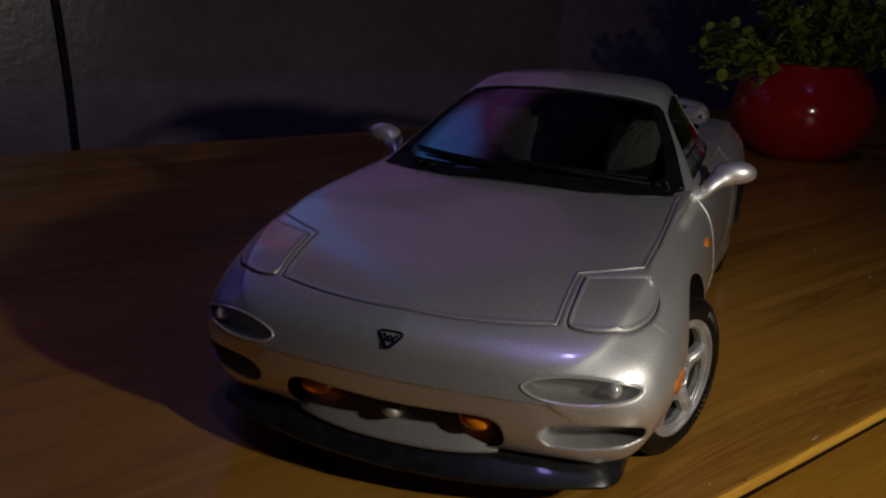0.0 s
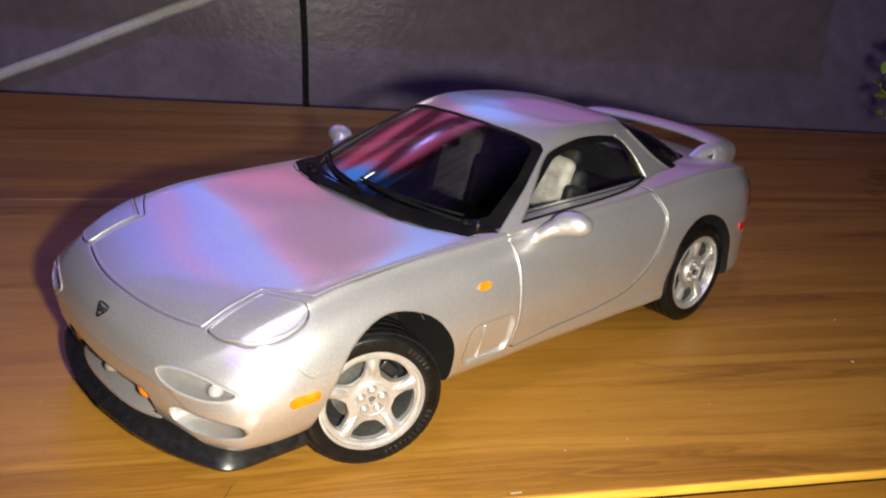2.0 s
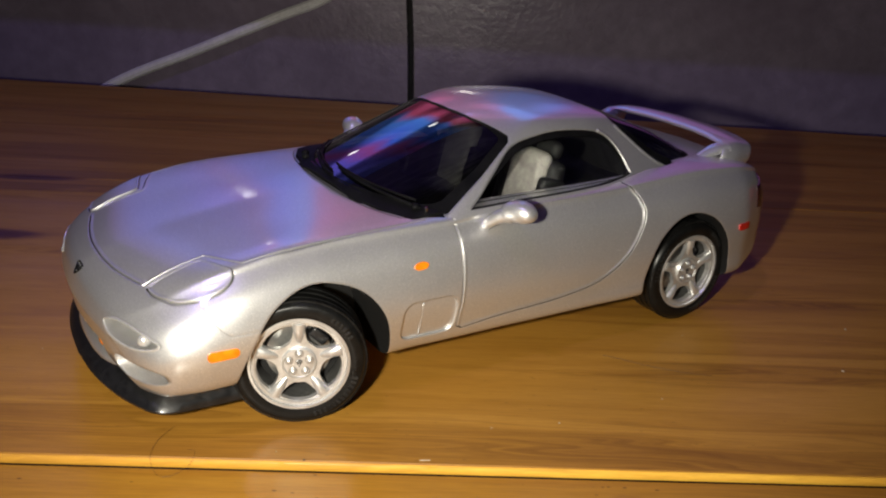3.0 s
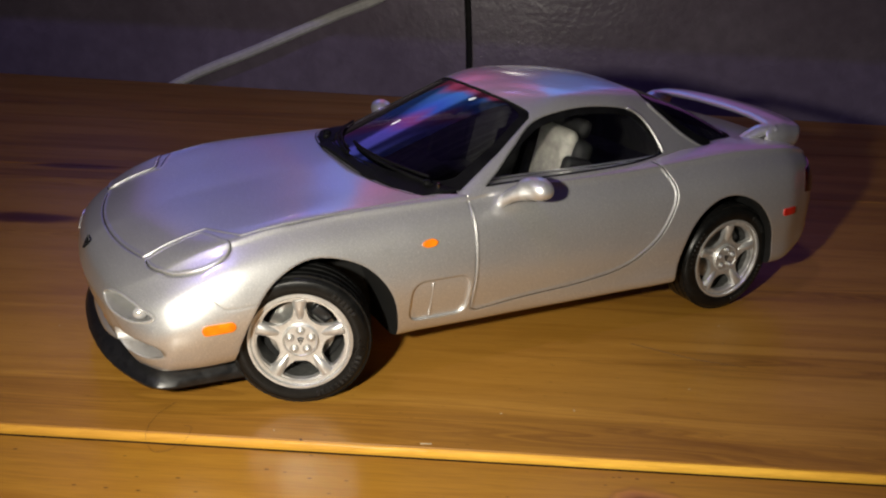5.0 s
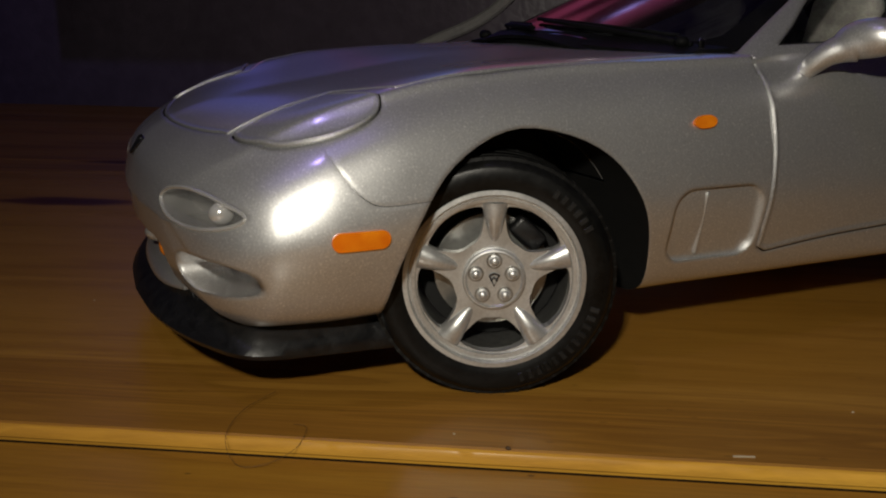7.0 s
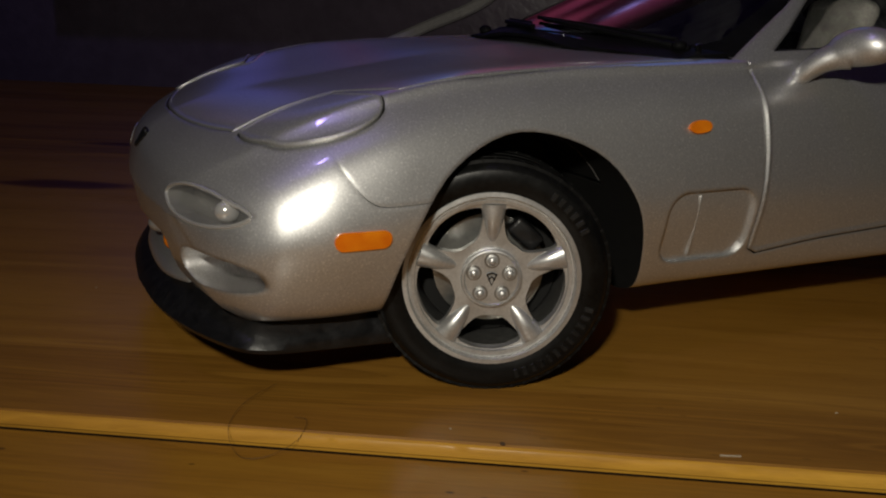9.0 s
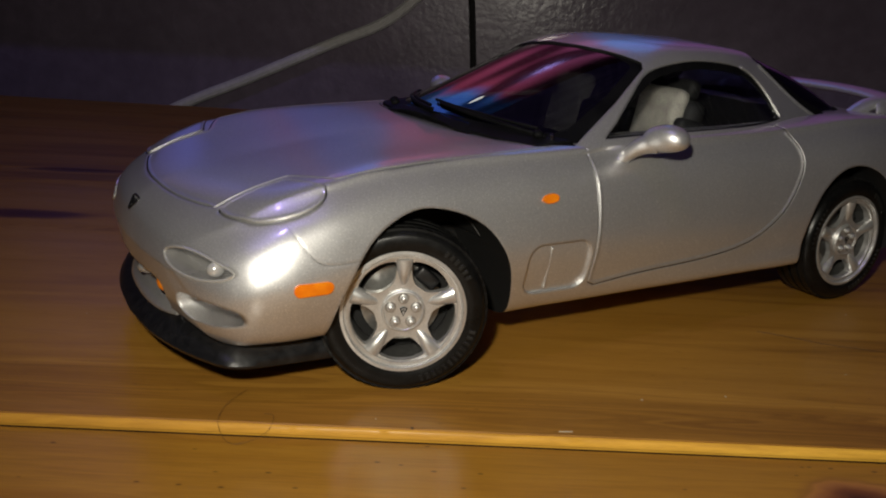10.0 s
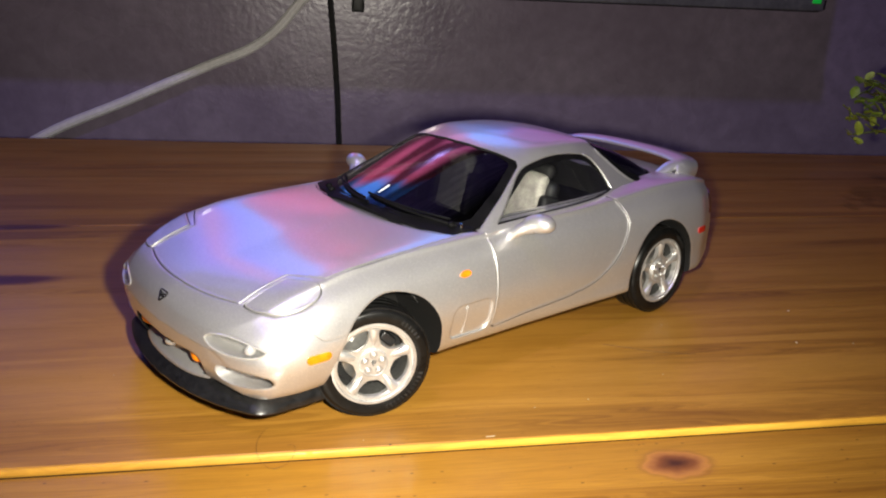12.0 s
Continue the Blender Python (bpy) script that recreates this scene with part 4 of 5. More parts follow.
def wheel(name_at, steer, label):
    x, y, z = name_at
    w = new("wheel")
    w.parent = car
    w.matrix_parent_inverse = Matrix()
    s = 1 if x > 0 else -1
    place = pose(x, y, z, 0, 0, (0 if s > 0 else 180) - steer)
    tagged(w, label)

    def sub(name, bm, mat, tag="", smooth=35):
        ob = made(name, moved(bm, place), mat, smooth=smooth)
        ob.parent = w
        tagged(ob, tag)
        return ob
    # the disc face stands at +x of the wheel's own frame; 0 is the tyre's middle
    tyre = tyre_bm()
    # near-black bars, barely proud of the tread, stand in for shaded sipes
    cuts = []
    for k in range(56):
        a = 2 * math.pi * k / 56
        for sx in (1, -1):
            b = block((sx * 0.070, 0, R_TYRE - 0.004), (0.029, 0.005, 0.0094), 0, (0, 0, sx * 12))
            cuts.append(moved(b, pose(0, 0, 0, math.degrees(a))))
    sub("tyre", tyre, RUBBER, "black rubber tyre with grooved tread", 28)
    sipe_bars = joined(*cuts)
    sub("tread_sipe_shade", sipe_bars, CAVITY)
    # raised bars where the lettering stands
    bars = []
    for start, count in ((50, 9), (196, 12), (300, 6)):
        for k in range(count):
            a = start + k * 5.2
            bars.append(moved(block((HALF + 0.0002, 0, R_RIM + 0.036), (0.007, 0.0135, 0.024), 0.002, (0, 0, 0), 1), pose(0, 0, 0, a)))
    sub("lettering", joined(*bars), SCUFFED, "raised black bars with pale scuffs on the sidewall")
    face = HALF - 0.012
    # the silver rim's inside, with its shade put into a darker grey
    barrel = lathe([(-HALF + 0.01, R_RIM - 0.006), (-HALF + 0.01, R_RIM - 0.03), (0.0, R_RIM - 0.034), (face - 0.036, R_RIM - 0.034), (face - 0.036, R_RIM - 0.006)], "x", 48)
    sub("barrel", barrel, BARREL, "inside of the silver rim, coloured dark grey as if in shade")
    rim = lathe([(face - 0.034, R_RIM + 0.002), (face - 0.034, R_RIM - 0.034), (face - 0.010, R_RIM - 0.030), (face - 0.002, R_RIM - 0.028), (face - 0.001, R_RIM - 0.019), (face - 0.005, R_RIM - 0.017), (face - 0.004, R_RIM - 0.013), (face + 0.010, R_RIM - 0.009), (face + 0.009, R_RIM + 0.002), (face - 0.004, R_RIM + 0.003)], "x", 72)
    sub("rim", rim, RIM, "silver rim lip")
    # the spider: five petals between rounded windows
    spider = lathe([(face - 0.040, 0.002), (face - 0.040, R_RIM - 0.028), (face - 0.010, R_RIM - 0.028), (face - 0.014, 0.155), (face - 0.016, 0.092), (face - 0.014, 0.002)], "x", 90, False)
    for k in range(5):
        a0 = 126 + 72 * k
        pts = [(0.103, -12), (0.100, 0), (0.103, 12), (0.117, 20), (0.142, 25), (0.166, 27), (0.183, 25), (0.188, 12), (0.189, 0), (0.188, -12), (0.183, -25), (0.166, -27), (0.142, -25), (0.117, -20)]
        hole = smooth_loop([(r * math.cos(radians(a0 + d)), r * math.sin(radians(a0 + d))) for r, d in pts], 4)
        spider = carve(spider, prism("x", hole, face - 0.06, face + 0.05))
    sub("spoke_face", spider, RIM, "silver five-spoke face")
    for k in range(5):
        # a raised petal: wide at the rim, pointed towards the hub
        petal = bmesh.new()
        rows = []
        for u in np.linspace(0, 1, 9):
            half, lift, r = 0.006 + 0.027 * u ** 0.6, 0.004 + 0.020 * math.sin(min(u * 1.35, 1) * math.pi / 2), 0.094 + 0.096 * u
            rows.append([petal.verts.new((face - 0.018 + lift * math.cos(a) * (1.0 if abs(a) < 1.5 else 0), half * math.sin(a), r)) for a in np.linspace(-math.pi / 2, math.pi / 2, 9)])
        for p, q in zip(rows, rows[1:]):
            for i in range(8):
                petal.faces.new((p[i], p[i + 1], q[i + 1], q[i]))
            petal.faces.new((p[8], p[0], q[0], q[8]))
        petal.faces.new(rows[0])
        petal.faces.new(list(reversed(rows[-1])))
        bmesh.ops.recalc_face_normals(petal, faces=petal.faces)
        sub("spoke", moved(petal, pose(0, 0, 0, 72 * k)), RIM, smooth=60)
    sub("hub", lathe([(face - 0.02, 0.002), (face - 0.02, 0.077), (face - 0.007, 0.077), (face - 0.003, 0.074), (face - 0.002, 0.070), (face - 0.006, 0.066), (face - 0.006, 0.002)], "x", 48, False), RIM)
    for k in range(5):
        nut = lathe([(face - 0.008, 0.0155), (face + 0.001, 0.0155), (face + 0.002, 0.012), (face - 0.001, 0.0105), (face + 0.006, 0.009), (face + 0.009, 0.005), (face + 0.0095, 0.001)], "x", 12, False)
        # a darker ring paints the thin shadow round each nut
        ring = lathe([(face - 0.007, 0.0150), (face - 0.0045, 0.0155), (face - 0.0045, 0.0195), (face - 0.007, 0.0200)], "x", 16)
        sub("nut_shade_ring", moved(ring, pose(0, 0, 0, 72 * k) @ Matrix.Translation((0, 0, 0.047))), STEEL)
        sub("lug_nut", moved(nut, pose(0, 0, 0, 72 * k) @ Matrix.Translation((0, 0, 0.047))), RIM)
    mark = joined(tube([(face - 0.002, -0.012, 0.012), (face - 0.002, 0.0, 0.016), (face - 0.002, 0.012, 0.012), (face - 0.002, 0.0, -0.016), (face - 0.002, -0.012, 0.012)], 0.0026, 6), tube([(face - 0.002, -0.008, -0.003), (face - 0.002, 0.0, 0.007), (face - 0.002, 0.008, -0.003)], 0.0024, 6))
    sub("centre_badge", mark, GLOSS_BLACK, "tiny dark badge on the hub")
    disc_prof = [(-0.035, 0.03)] + [(-0.012 - 0.0005 * (k % 2), 0.03 + 0.006 * k) for k in range(20)] + [(-0.035, 0.147)]
    sub("brake_disc", lathe(disc_prof, "x", 64), STEEL, "ribbed steel brake disc", 12)
    backing = lathe([(-0.06, 0.002), (-0.06, R_RIM - 0.037), (-0.05, R_RIM - 0.037), (-0.05, 0.002)], "x", 40, False)
    sub("inner_dish", backing, CAVITY)
    caliper = moved(block((0.008, 0, 0.132), (0.05, 0.09, 0.05), 0.01), pose(0, 0, 0, -42))
    sub("caliper", caliper, BLACK, "black brake caliper")
    return w


STEER = 22
wheel((0.752, -1.173, R_TYRE), STEER, "steered front wheel with a silver five-spoke rim")
wheel((-0.752, -1.173, R_TYRE), STEER, "steered front wheel with a silver five-spoke rim")
wheel((0.715, 1.225, R_TYRE), 0, "rear wheel with a silver five-spoke rim")
wheel((-0.715, 1.225, R_TYRE), 0, "rear wheel with a silver five-spoke rim")
for y in (-1.178, 1.225):
    part("axle", tube([(-0.6, y, R_TYRE), (0.6, y, R_TYRE)], 0.03), CAVITY, car)

for s in (1, -1):
    part("vent_ridge", moved(block((0, 0, 0), (0.030, 0.010, 0.180), 0.004), pose(s * 0.820, -0.585, 0.408, 0, s * 11)), PAINT, car)

# ---- rear wing: a bow from deck to deck ----
wing = bmesh.new()
bow = smooth_loop([(0.545, 1.755, 0.835), (0.560, 1.765, 0.87), (0.548, 1.785, 0.915), (0.50, 1.815, 0.945), (0.38, 1.845, 0.96), (0.2, 1.865, 0.968), (0.0, 1.87, 0.97)], 8, False)
bow = bow + [(-x, y, z) for x, y, z in reversed(bow[:-1])]
rings = []
n = len(bow)
for i, p in enumerate(bow):
    p = Vector(p)
    t = (Vector(bow[min(i + 1, n - 1)]) - Vector(bow[max(i - 1, 0)])).normalized()
    back_way = Vector((0, 1, -0.05)).normalized()
    up = t.cross(back_way).normalized()
    chord = 0.135
    ring = []
    for k in range(16):
        a = 2 * math.pi * k / 16
        ring.append(wing.verts.new(p + back_way * chord * math.cos(a) + t.cross(back_way).normalized() * (0.027 if math.cos(a) < 0.3 else 0.016) * math.sin(a)))
    rings.append(ring)
for p, q in zip(rings, rings[1:]):
    for k in range(16):
        wing.faces.new((p[k], p[(k + 1) % 16], q[(k + 1) % 16], q[k]))
wing.faces.new(rings[0])
wing.faces.new(list(reversed(rings[-1])))
bmesh.ops.recalc_face_normals(wing, faces=wing.faces)
rear_wing = part("rear_wing", wing, PAINT, car, "silver bow-shaped rear wing", smooth=60)
for s in (1, -1):
    fairing = tube(smooth_loop([(s * 0.47, 1.53, 0.86), (s * 0.475, 1.60, 0.895), (s * 0.485, 1.67, 0.922), (s * 0.505, 1.74, 0.93)], 5, False), lambda u: 0.04 + 0.03 * u, 12, 0.55)
    part("wing_foot", fairing, PAINT, rear_wing, smooth=60)

# ---- cabin inside ----
part("dashboard", joined(block((0, -0.36, 0.74), (1.12, 0.34, 0.20), 0.05), block((-0.33, -0.25, 0.83), (0.36, 0.2, 0.07), 0.03)), TRIM, car, "black dashboard")
part("console", block((0, 0.12, 0.47), (0.20, 0.75, 0.20), 0.03), TRIM, car)
ringpts = [(-0.33 + 0.115 * math.cos(a), -0.10 + 0.05 * math.sin(a), 0.775 + 0.105 * math.sin(a)) for a in np.linspace(0, 2 * math.pi, 33)]
steering = tube(ringpts, 0.0125, 8)
part("steering_wheel", joined(steering, tube([(-0.33, -0.10, 0.775), (-0.33, -0.24, 0.74)], 0.02, 8), tube([(-0.44, -0.10, 0.775), (-0.22, -0.10, 0.775)], 0.012, 8), blob((-0.33, -0.105, 0.775), (0.04, 0.02, 0.04))), TRIM, car, "black steering wheel")
for s in (1, -1):
    seat = part("seat", block((s * 0.33, 0.12, 0.50), (0.40, 0.46, 0.17), 0.05), TRIM, car, "black bucket seat with grey centre panels")
    part("seat_panel", block((s * 0.33, 0.11, 0.61), (0.27, 0.40, 0.08), 0.035), SEAT, seat, "grey flocked panel")
    part("backrest", joined(block((s * 0.33, 0.40, 0.74), (0.36, 0.12, 0.46), 0.05, (-14, 0, 0)), block((s * (0.33 + 0.17), 0.36, 0.72), (0.07, 0.17, 0.34), 0.03, (-14, 0, 0)), block((s * (0.33 - 0.17), 0.36, 0.72), (0.07, 0.17, 0.34), 0.03, (-14, 0, 0))), TRIM, seat)
    part("back_panel", block((s * 0.33, 0.345, 0.80), (0.28, 0.09, 0.44), 0.042, (-14, 0, 0)), SEAT, seat, "grey flocked panel")
    part("headrest", block((s * 0.33, 0.50, 1.000), (0.18, 0.08, 0.10), 0.035, (-14, 0, 0)), TRIM, seat)
part("parcel_shelf", block((0, 1.05, 0.66), (1.1, 0.55, 0.06), 0.02), TRIM, car)
part("inner_mirror", joined(block((0, -0.10, 1.075), (0.20, 0.03, 0.05), 0.012), tube([(0, -0.10, 1.08), (0, -0.05, 1.13)], 0.008, 6)), TRIM, car)

# the shell sits a little low on its wheels
RIDE = -0.02
for ob in car.children:
    if not ob.name.startswith(("wheel", "axle")):
        ob.location.z += RIDE * S

# ---- television on the wall above the desk ----
SCREEN_L, SCREEN_R, SCREEN_LOW, SCREEN_TOP, SCREEN_OUT = -5.9, 7.1, 1.70, 9.3, -1.05
WALL_FRAME = Matrix.Translation(WALL_AT) @ Matrix((WALL_ALONG, WALL_OUT, (0, 0, 1))).transposed().to_4x4()


def wall_block(s0, s1, o0, o1, z0, z1, bevel=0.03):
    return moved(block(((s0 + s1) / 2, (o0 + o1) / 2, (z0 + z1) / 2), (s1 - s0, o1 - o0, z1 - z0), bevel), WALL_FRAME)


tv = empty("television", on_wall(0.6, WALL_BACK + 0.02, 3.0))
tagged(tv, "black wall-mounted television showing a pink and blue picture", "television")
part("housing", wall_block(SCREEN_L, SCREEN_R, SCREEN_OUT - 0.55, SCREEN_OUT, SCREEN_LOW, SCREEN_TOP, 0.06), BLACK, tv)
BEZEL = speckled(material("bezel_grey", (0.10, 0.10, 0.11), 0.35), (0.07, 0.07, 0.078), (0.13, 0.13, 0.14), 300)
part("bezel", wall_block(SCREEN_L + 0.02, SCREEN_R - 0.02, SCREEN_OUT + 0.004, SCREEN_OUT + 0.05, SCREEN_LOW + 0.02, SCREEN_LOW + 0.30, 0.015), BEZEL, tv, "dark grey lower bezel")
part("status_lamp", wall_block(6.90, 7.02, SCREEN_OUT + 0.052, SCREEN_OUT + 0.07, SCREEN_LOW + 0.12, SCREEN_LOW + 0.18, 0.006), GREEN_LED, tv, "small green status lamp")
part("bracket", wall_block(0.0, 1.2, WALL_BACK, SCREEN_OUT - 0.55, 3.4, 6.0, 0.05), BLACK, tv)

PICTURE = bpy.data.materials.new("screen_picture")
PICTURE.use_nodes = True
nt = PICTURE.node_tree
p = shader(PICTURE)
p.inputs["Base Color"].default_value = (0.01, 0.01, 0.01, 1)
p.inputs["Roughness"].default_value = 0.15
geo = nt.nodes.new("ShaderNodeNewGeometry")
from_wall = nt.nodes.new("ShaderNodeVectorMath")
from_wall.operation = "SUBTRACT"
nt.links.new(geo.outputs["Position"], from_wall.inputs[0])
from_wall.inputs[1].default_value = WALL_AT * S
turned = node(PICTURE, "ShaderNodeMapping", Rotation=(0, 0, -radians(WALL_TURN)), Scale=(18, 18, 18))
link(PICTURE, from_wall, "Vector", turned, "Vector")
split = nt.nodes.new("ShaderNodeSeparateXYZ")
link(PICTURE, turned, "Vector", split, "Vector")
wob = noise_tex(PICTURE, turned, 0.55, 1, 0.4)


def calc(operation, a, b, third=None):
    n = nt.nodes.new("ShaderNodeMath")
    n.operation = operation
    for k, v in enumerate((a, b, third)):
        if v is None:
            continue
        if isinstance(v, (int, float)):
            n.inputs[k].default_value = v
        else:
            nt.links.new(v, n.inputs[k])
    return n.outputs[0]


shifted = calc("ADD", split.outputs["X"], calc("MULTIPLY_ADD", wob.outputs["Fac"], 1.3, -0.65))
place_in = calc("MULTIPLY_ADD", shifted, 1 / 13, 5.9 / 13)
hue = nt.nodes.new("ShaderNodeValToRGB")
nt.links.new(place_in, hue.inputs["Fac"])
STOPS = [(0.0, (0.08, 0.03, 0.10)), (0.16, (0.10, 0.12, 0.60)), (0.255, (0.16, 0.12, 0.75)), (0.292, (0.42, 0.09, 0.42)), (0.325, (0.08, 0.18, 1.0)), (0.378, (0.10, 0.30, 1.0)), (0.400, (0.58, 0.09, 0.20)), (0.565, (0.40, 0.10, 0.28)), (0.595, (0.10, 0.34, 1.0)), (0.655, (0.14, 0.22, 0.8)), (0.69, (0.20, 0.06, 0.24)), (1.0, (0.08, 0.03, 0.10))]
while len(hue.color_ramp.elements) < len(STOPS):
    hue.color_ramp.elements.new(0.5)
for e, (pos, col) in zip(hue.color_ramp.elements, STOPS):
    e.position, e.color = pos, (*col, 1)
height = calc("ADD", split.outputs["Z"], calc("MULTIPLY_ADD", wob.outputs["Fac"], -2.2, 1.1))
fade = nt.nodes.new("ShaderNodeMapRange")
nt.links.new(height, fade.inputs["Value"])
fade.inputs["From Min"].default_value, fade.inputs["From Max"].default_value = 6.6, 8.6
fade.inputs["To Min"].default_value, fade.inputs["To Max"].default_value = 1.0, 0.1
lift = nt.nodes.new("ShaderNodeMapRange")
nt.links.new(height, lift.inputs["Value"])
lift.inputs["From Min"].default_value, lift.inputs["From Max"].default_value = 3.0, 4.8
lift.inputs["To Min"].default_value, lift.inputs["To Max"].default_value = 0.95, 1.5
# small white patches of the picture
patch_at = node(PICTURE, "ShaderNodeMapping", Rotation=(0, 0.5, 0), Scale=(0.6, 1.0, 1.0))
link(PICTURE, turned, "Vector", patch_at, "Vector")
patch = ramp(PICTURE, noise_tex(PICTURE, patch_at, 0.6, 0.5, 0.4), "Fac", [(0.40, (0.22,) * 3), (0.54, (1.2,) * 3)])
bright = calc("MULTIPLY", calc("MULTIPLY", fade.outputs[0], lift.outputs[0]), patch.outputs["Color"])
white_fac = 0.0
for sx, sz, r in ((-1.1, 6.2, 0.12), (-2.1, 4.25, 0.09)):
    dx, dz = calc("SUBTRACT", split.outputs["X"], sx), calc("SUBTRACT", split.outputs["Z"], sz)
    far = calc("SQRT", calc("ADD", calc("MULTIPLY", dx, dx), calc("MULTIPLY", dz, dz)), 0)
    white_fac = calc("ADD", white_fac, calc("LESS_THAN", far, r))
mixw = nt.nodes.new("ShaderNodeMixRGB")
nt.links.new(white_fac, mixw.inputs["Fac"])
nt.links.new(hue.outputs["Color"], mixw.inputs["Color1"])
mixw.inputs["Color2"].default_value = (1, 1, 1, 1)
nt.links.new(mixw.outputs["Color"], p.inputs["Emission Color"])
nt.links.new(calc("MULTIPLY_ADD", white_fac, 5.0, calc("MULTIPLY", bright, 1.05)), p.inputs["Emission Strength"])
part("screen", wall_block(SCREEN_L + 0.15, SCREEN_R - 0.15, SCREEN_OUT + 0.006, SCREEN_OUT + 0.026, SCREEN_LOW + 0.32, SCREEN_TOP - 0.15, 0.004), PICTURE, tv, "lit screen with pink and blue patches")

# ---- cables on the wall ----
white = smooth_loop([on_wall(s, WALL_BACK + 0.09 + extra, z) for s, z, extra in ((-4.6, -1.2, 0), (-3.45, -0.42, 0), (-2.3, 0.10, 0), (-1.2, 0.60, 0), (-0.60, 0.86, 0), (-0.22, 1.14, 0), (0.12, 1.53, 0), (0.5, 1.9, 0.1), (0.7, 2.5, 0.2))], 8, False)
tagged(made("white_cable", tube(white, 0.070, 10), CABLE_WHITE), "thick white cable sagging across the wall behind the desk", "cable")
blackc = smooth_loop([on_wall(s, WALL_BACK + 0.06, z) for s, z in ((0.48, 2.6), (0.50, 1.7), (0.56, 1.0), (0.61, 0.3), (0.64, -0.4), (0.7, -1.5))], 8, False)
tagged(made("black_cable", tube(blackc, 0.042, 8), CABLE_BLACK), "black cable hanging down the wall from the television", "cable")
tagged(made("cable_plug", wall_block(0.80, 0.97, WALL_BACK, WALL_BACK + 0.25, 1.42, 2.2, 0.03), CABLE_BLACK), "small black plug on the wall below the television", "plug")

# ---- plant ----
plant = empty("potted_plant", (1.18, 5.9, 0))
tagged(plant, "small green plant in a round glossy red pot", "potted plant")
pot = lathe([(0.0, 0.36), (0.02, 0.42), (0.15, 0.58), (0.35, 0.71), (0.55, 0.735), (0.75, 0.66), (0.90, 0.55), (0.97, 0.54), (0.98, 0.50), (0.92, 0.48), (0.75, 0.45), (0.74, 0.02)], "z", 56, False)
part("pot", moved(pot, pose(1.18, 5.9, 0)), POT, plant, "round glossy red glazed pot")
rng = random.Random(5)
leaves, stems = bmesh.new(), []
for k in range(46):
    a, tilt = rng.uniform(0, 2 * math.pi), rng.uniform(0.05, 1.15)
    length = rng.uniform(0.75, 1.4)
    if k < 4:
        a, tilt, length = 3.75 + 0.12 * k, 1.0 + 0.12 * k, 1.25
    d = Vector((math.cos(a) * math.sin(tilt), math.sin(a) * math.sin(tilt), math.cos(tilt)))
    root = Vector((1.18 + 0.2 * math.cos(a), 5.9 + 0.2 * math.sin(a), 0.80))
    pts = [root + d * length * u + Vector((0, 0, -0.25 * math.sin(tilt) * u * u)) for u in np.linspace(0, 1, 7)]
    stems.append(tube(pts, lambda u: 0.022 - 0.012 * u, 5))
    for j in range(1, 7):
        for q in range(5):
            c0 = pts[j] + Vector((rng.gauss(0, 0.03), rng.gauss(0, 0.03), rng.gauss(0, 0.03)))
            w = Vector((rng.gauss(0, 1), rng.gauss(0, 1), rng.gauss(0.35, 0.7))).normalized()
            sidev = w.cross(Vector((0.3, 0.2, 1))).normalized()
            nrm = sidev.cross(w)
            ln, wd = rng.uniform(0.10, 0.17), rng.uniform(0.038, 0.06)
            row = []
            for u, ww in ((0, 0.15), (0.3, 0.9), (0.6, 1.0), (0.88, 0.6), (1.0, 0.1)):
                mid = c0 + w * ln * u + nrm * (-0.12 * ln * u * u)
                row.append((leaves.verts.new(mid - sidev * wd * ww + nrm * 0.012), leaves.verts.new(mid), leaves.verts.new(mid + sidev * wd * ww + nrm * 0.012)))
            for r0, r1 in zip(row, row[1:]):
                leaves.faces.new((r0[0], r0[1], r1[1], r1[0]))
                leaves.faces.new((r0[1], r0[2], r1[2], r1[1]))
tagged(part("foliage", leaves, LEAF, plant, "small bright green leaves"), kind="stuff")
part("stem", joined(*stems), STEM, plant)

# ---- a loose thread and crumbs on the desk ----
def on_desk(along, across, z=0.0):
    p = EDGE_AT + EDGE_ALONG * along + EDGE_OUT * across
    return (p.x, p.y, z)


def thread_at(along, across, z):
    return on_desk(-1.335 + 0.64 * (along + 1.305), across, z)


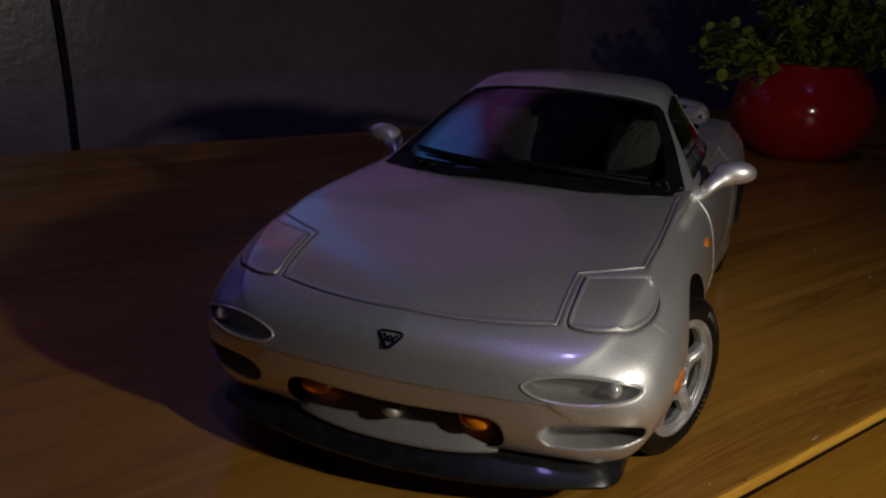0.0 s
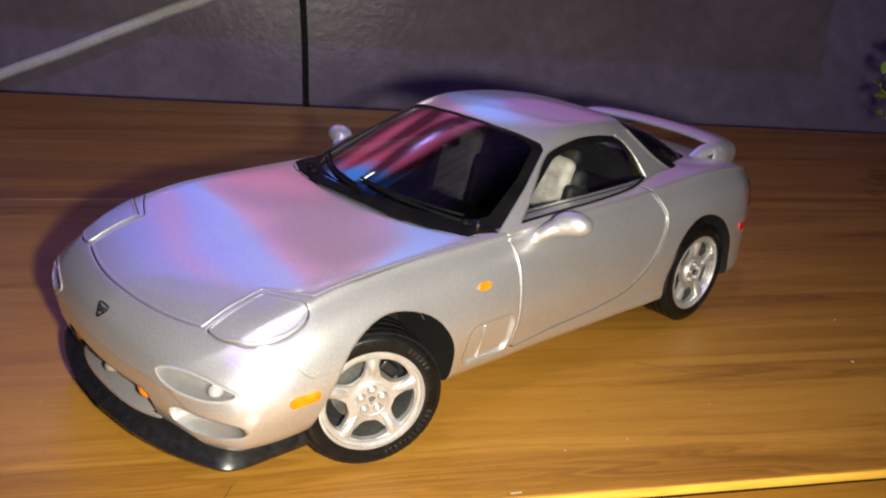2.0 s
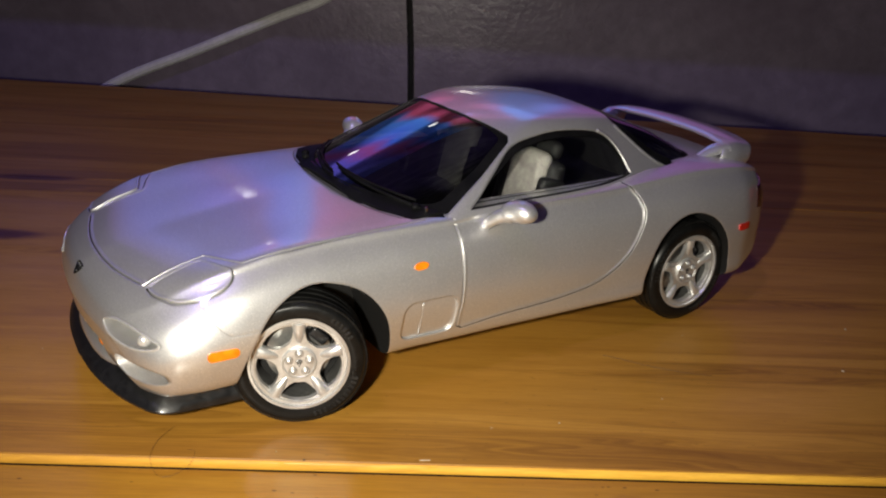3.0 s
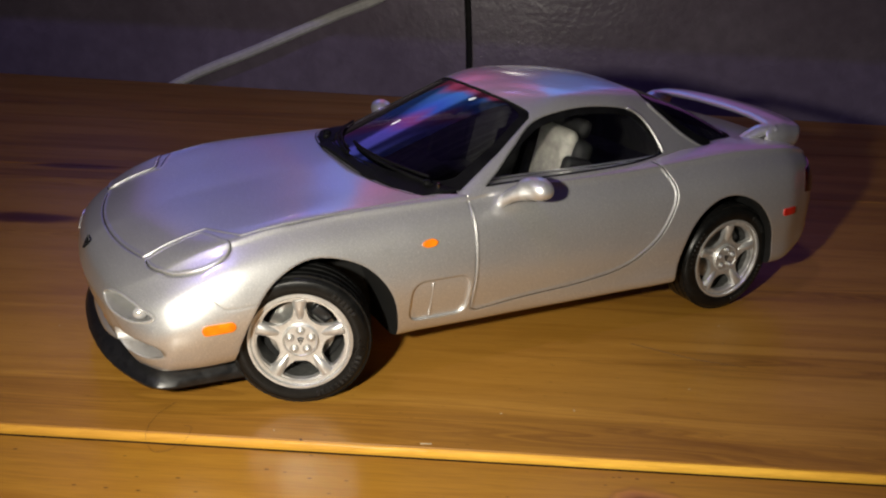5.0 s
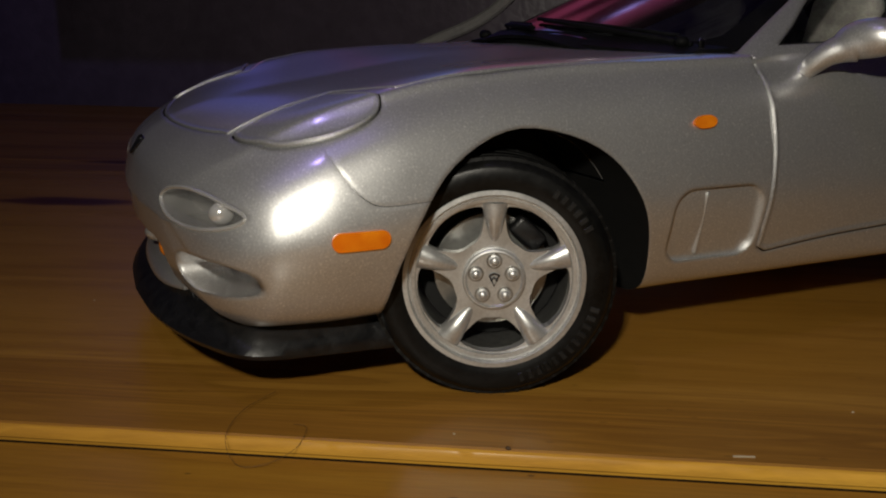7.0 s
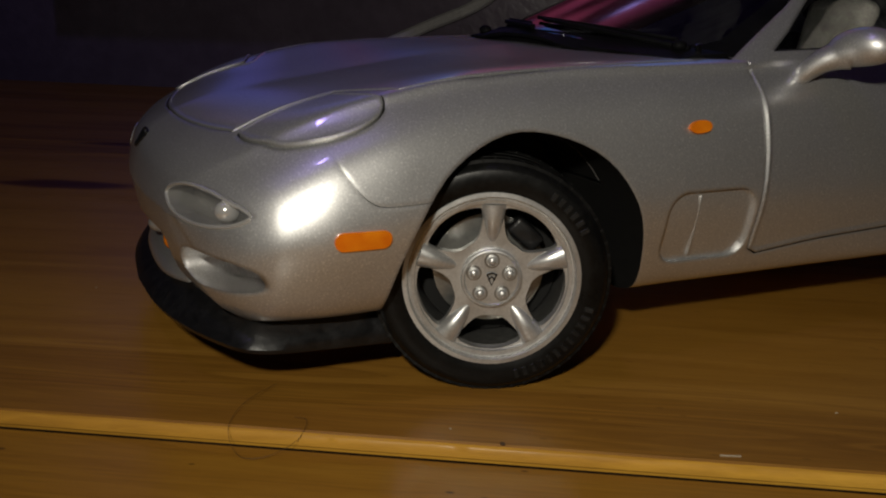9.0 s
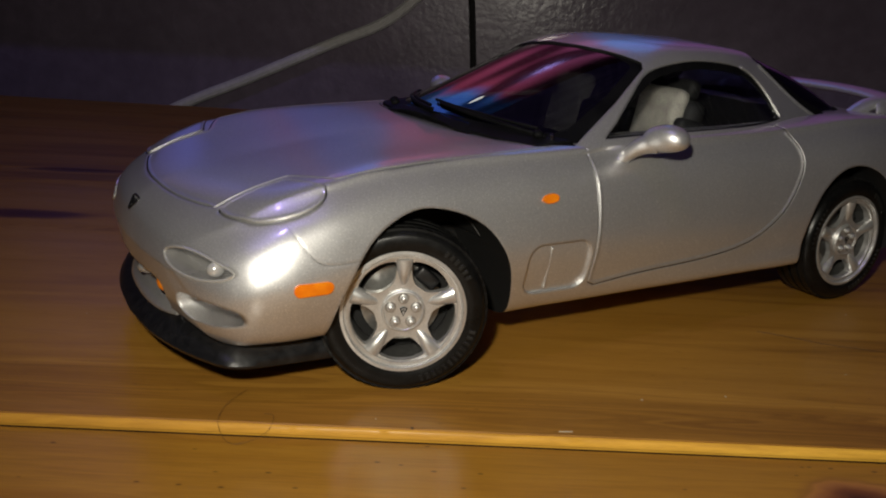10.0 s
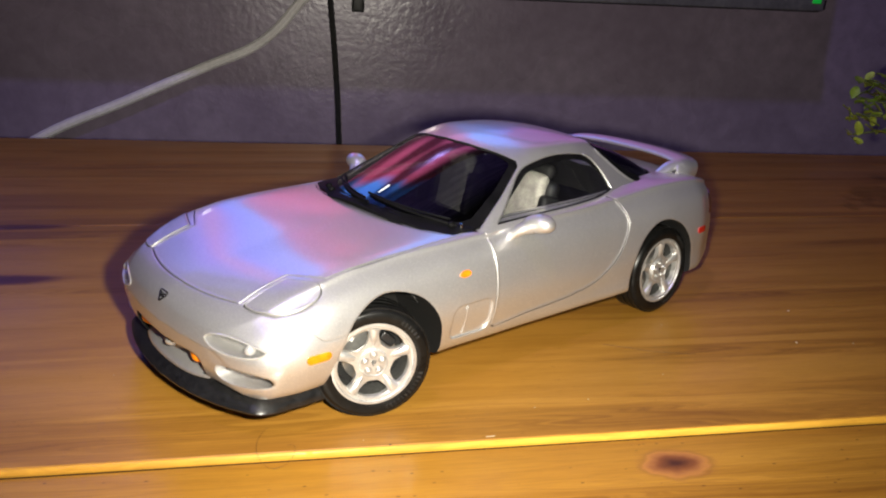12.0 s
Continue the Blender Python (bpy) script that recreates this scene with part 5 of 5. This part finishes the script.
thread = smooth_loop([thread_at(-1.37, -0.22, 0.012), thread_at(-1.44, -0.10, 0.012), thread_at(-1.44, 0.02, 0.004), thread_at(-1.36, 0.10, -0.02), thread_at(-1.26, 0.09, -0.02), thread_at(-1.18, 0.03, -0.008), thread_at(-1.17, -0.03, 0.012), thread_at(-1.22, -0.04, 0.014)], 6, False)
tagged(made("thread", tube(thread, 0.00058, 5), THREAD), "fine dark loose thread curled on the desk edge", "thread")
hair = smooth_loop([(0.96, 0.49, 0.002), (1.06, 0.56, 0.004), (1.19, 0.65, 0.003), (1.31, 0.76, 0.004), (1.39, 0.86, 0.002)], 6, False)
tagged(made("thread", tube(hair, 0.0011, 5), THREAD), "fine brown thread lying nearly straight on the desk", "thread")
CRUMB = speckled(material("crumb", (0.45, 0.36, 0.25), 0.8), (0.36, 0.28, 0.18), (0.5, 0.42, 0.3), 900)
crumb_rng = random.Random(11)
for al, ac, size in ((0.03, -0.293, 0.006), (-0.913, -0.062, 0.006), (0.35, -0.35, 0.008), (2.35, -0.9, 0.010), (0.9, -0.6, 0.006), (1.6, 0.9, 0.007), (-0.8, 0.5, 0.006), (-2.2, -0.9, 0.006), (1.2, -1.3, 0.006), (2.22, -1.455, 0.014), (1.97, -0.943, 0.013)):
    size *= 0.45
    bm = blob((0, 0, 0), (size * 1.8, size, size * 0.7), (0, 0, crumb_rng.uniform(0, 180)), 8)
    for v in bm.verts:
        v.co *= crumb_rng.uniform(0.8, 1.15)
    z = (0.0 if ac < 0 else -DROP) + size * 0.5
    tagged(made("crumb", moved(bm, Matrix.Translation(on_desk(al, ac, z))), CRUMB), "tiny pale crumb lying on the desk", "crumb", "crumbs on the desk")
splinter = block((0, 0, 0), (0.048, 0.0055, 0.004), 0.0012, (0, 0, EDGE_TURN + 4), 1)
tagged(made("splinter", moved(splinter, Matrix.Translation(on_desk(-0.279, -0.026, 0.002))), CRUMB), "thin pale wood splinter lying near the desk edge", "splinter")
speck = blob((0, 0, 0), (0.007, 0.005, 0.004), (0, 0, 40), 8)
tagged(made("speck", moved(speck, Matrix.Translation(on_desk(-0.788, -0.003, 0.003))), THREAD), "tiny dark brown speck on the desk edge", "speck")
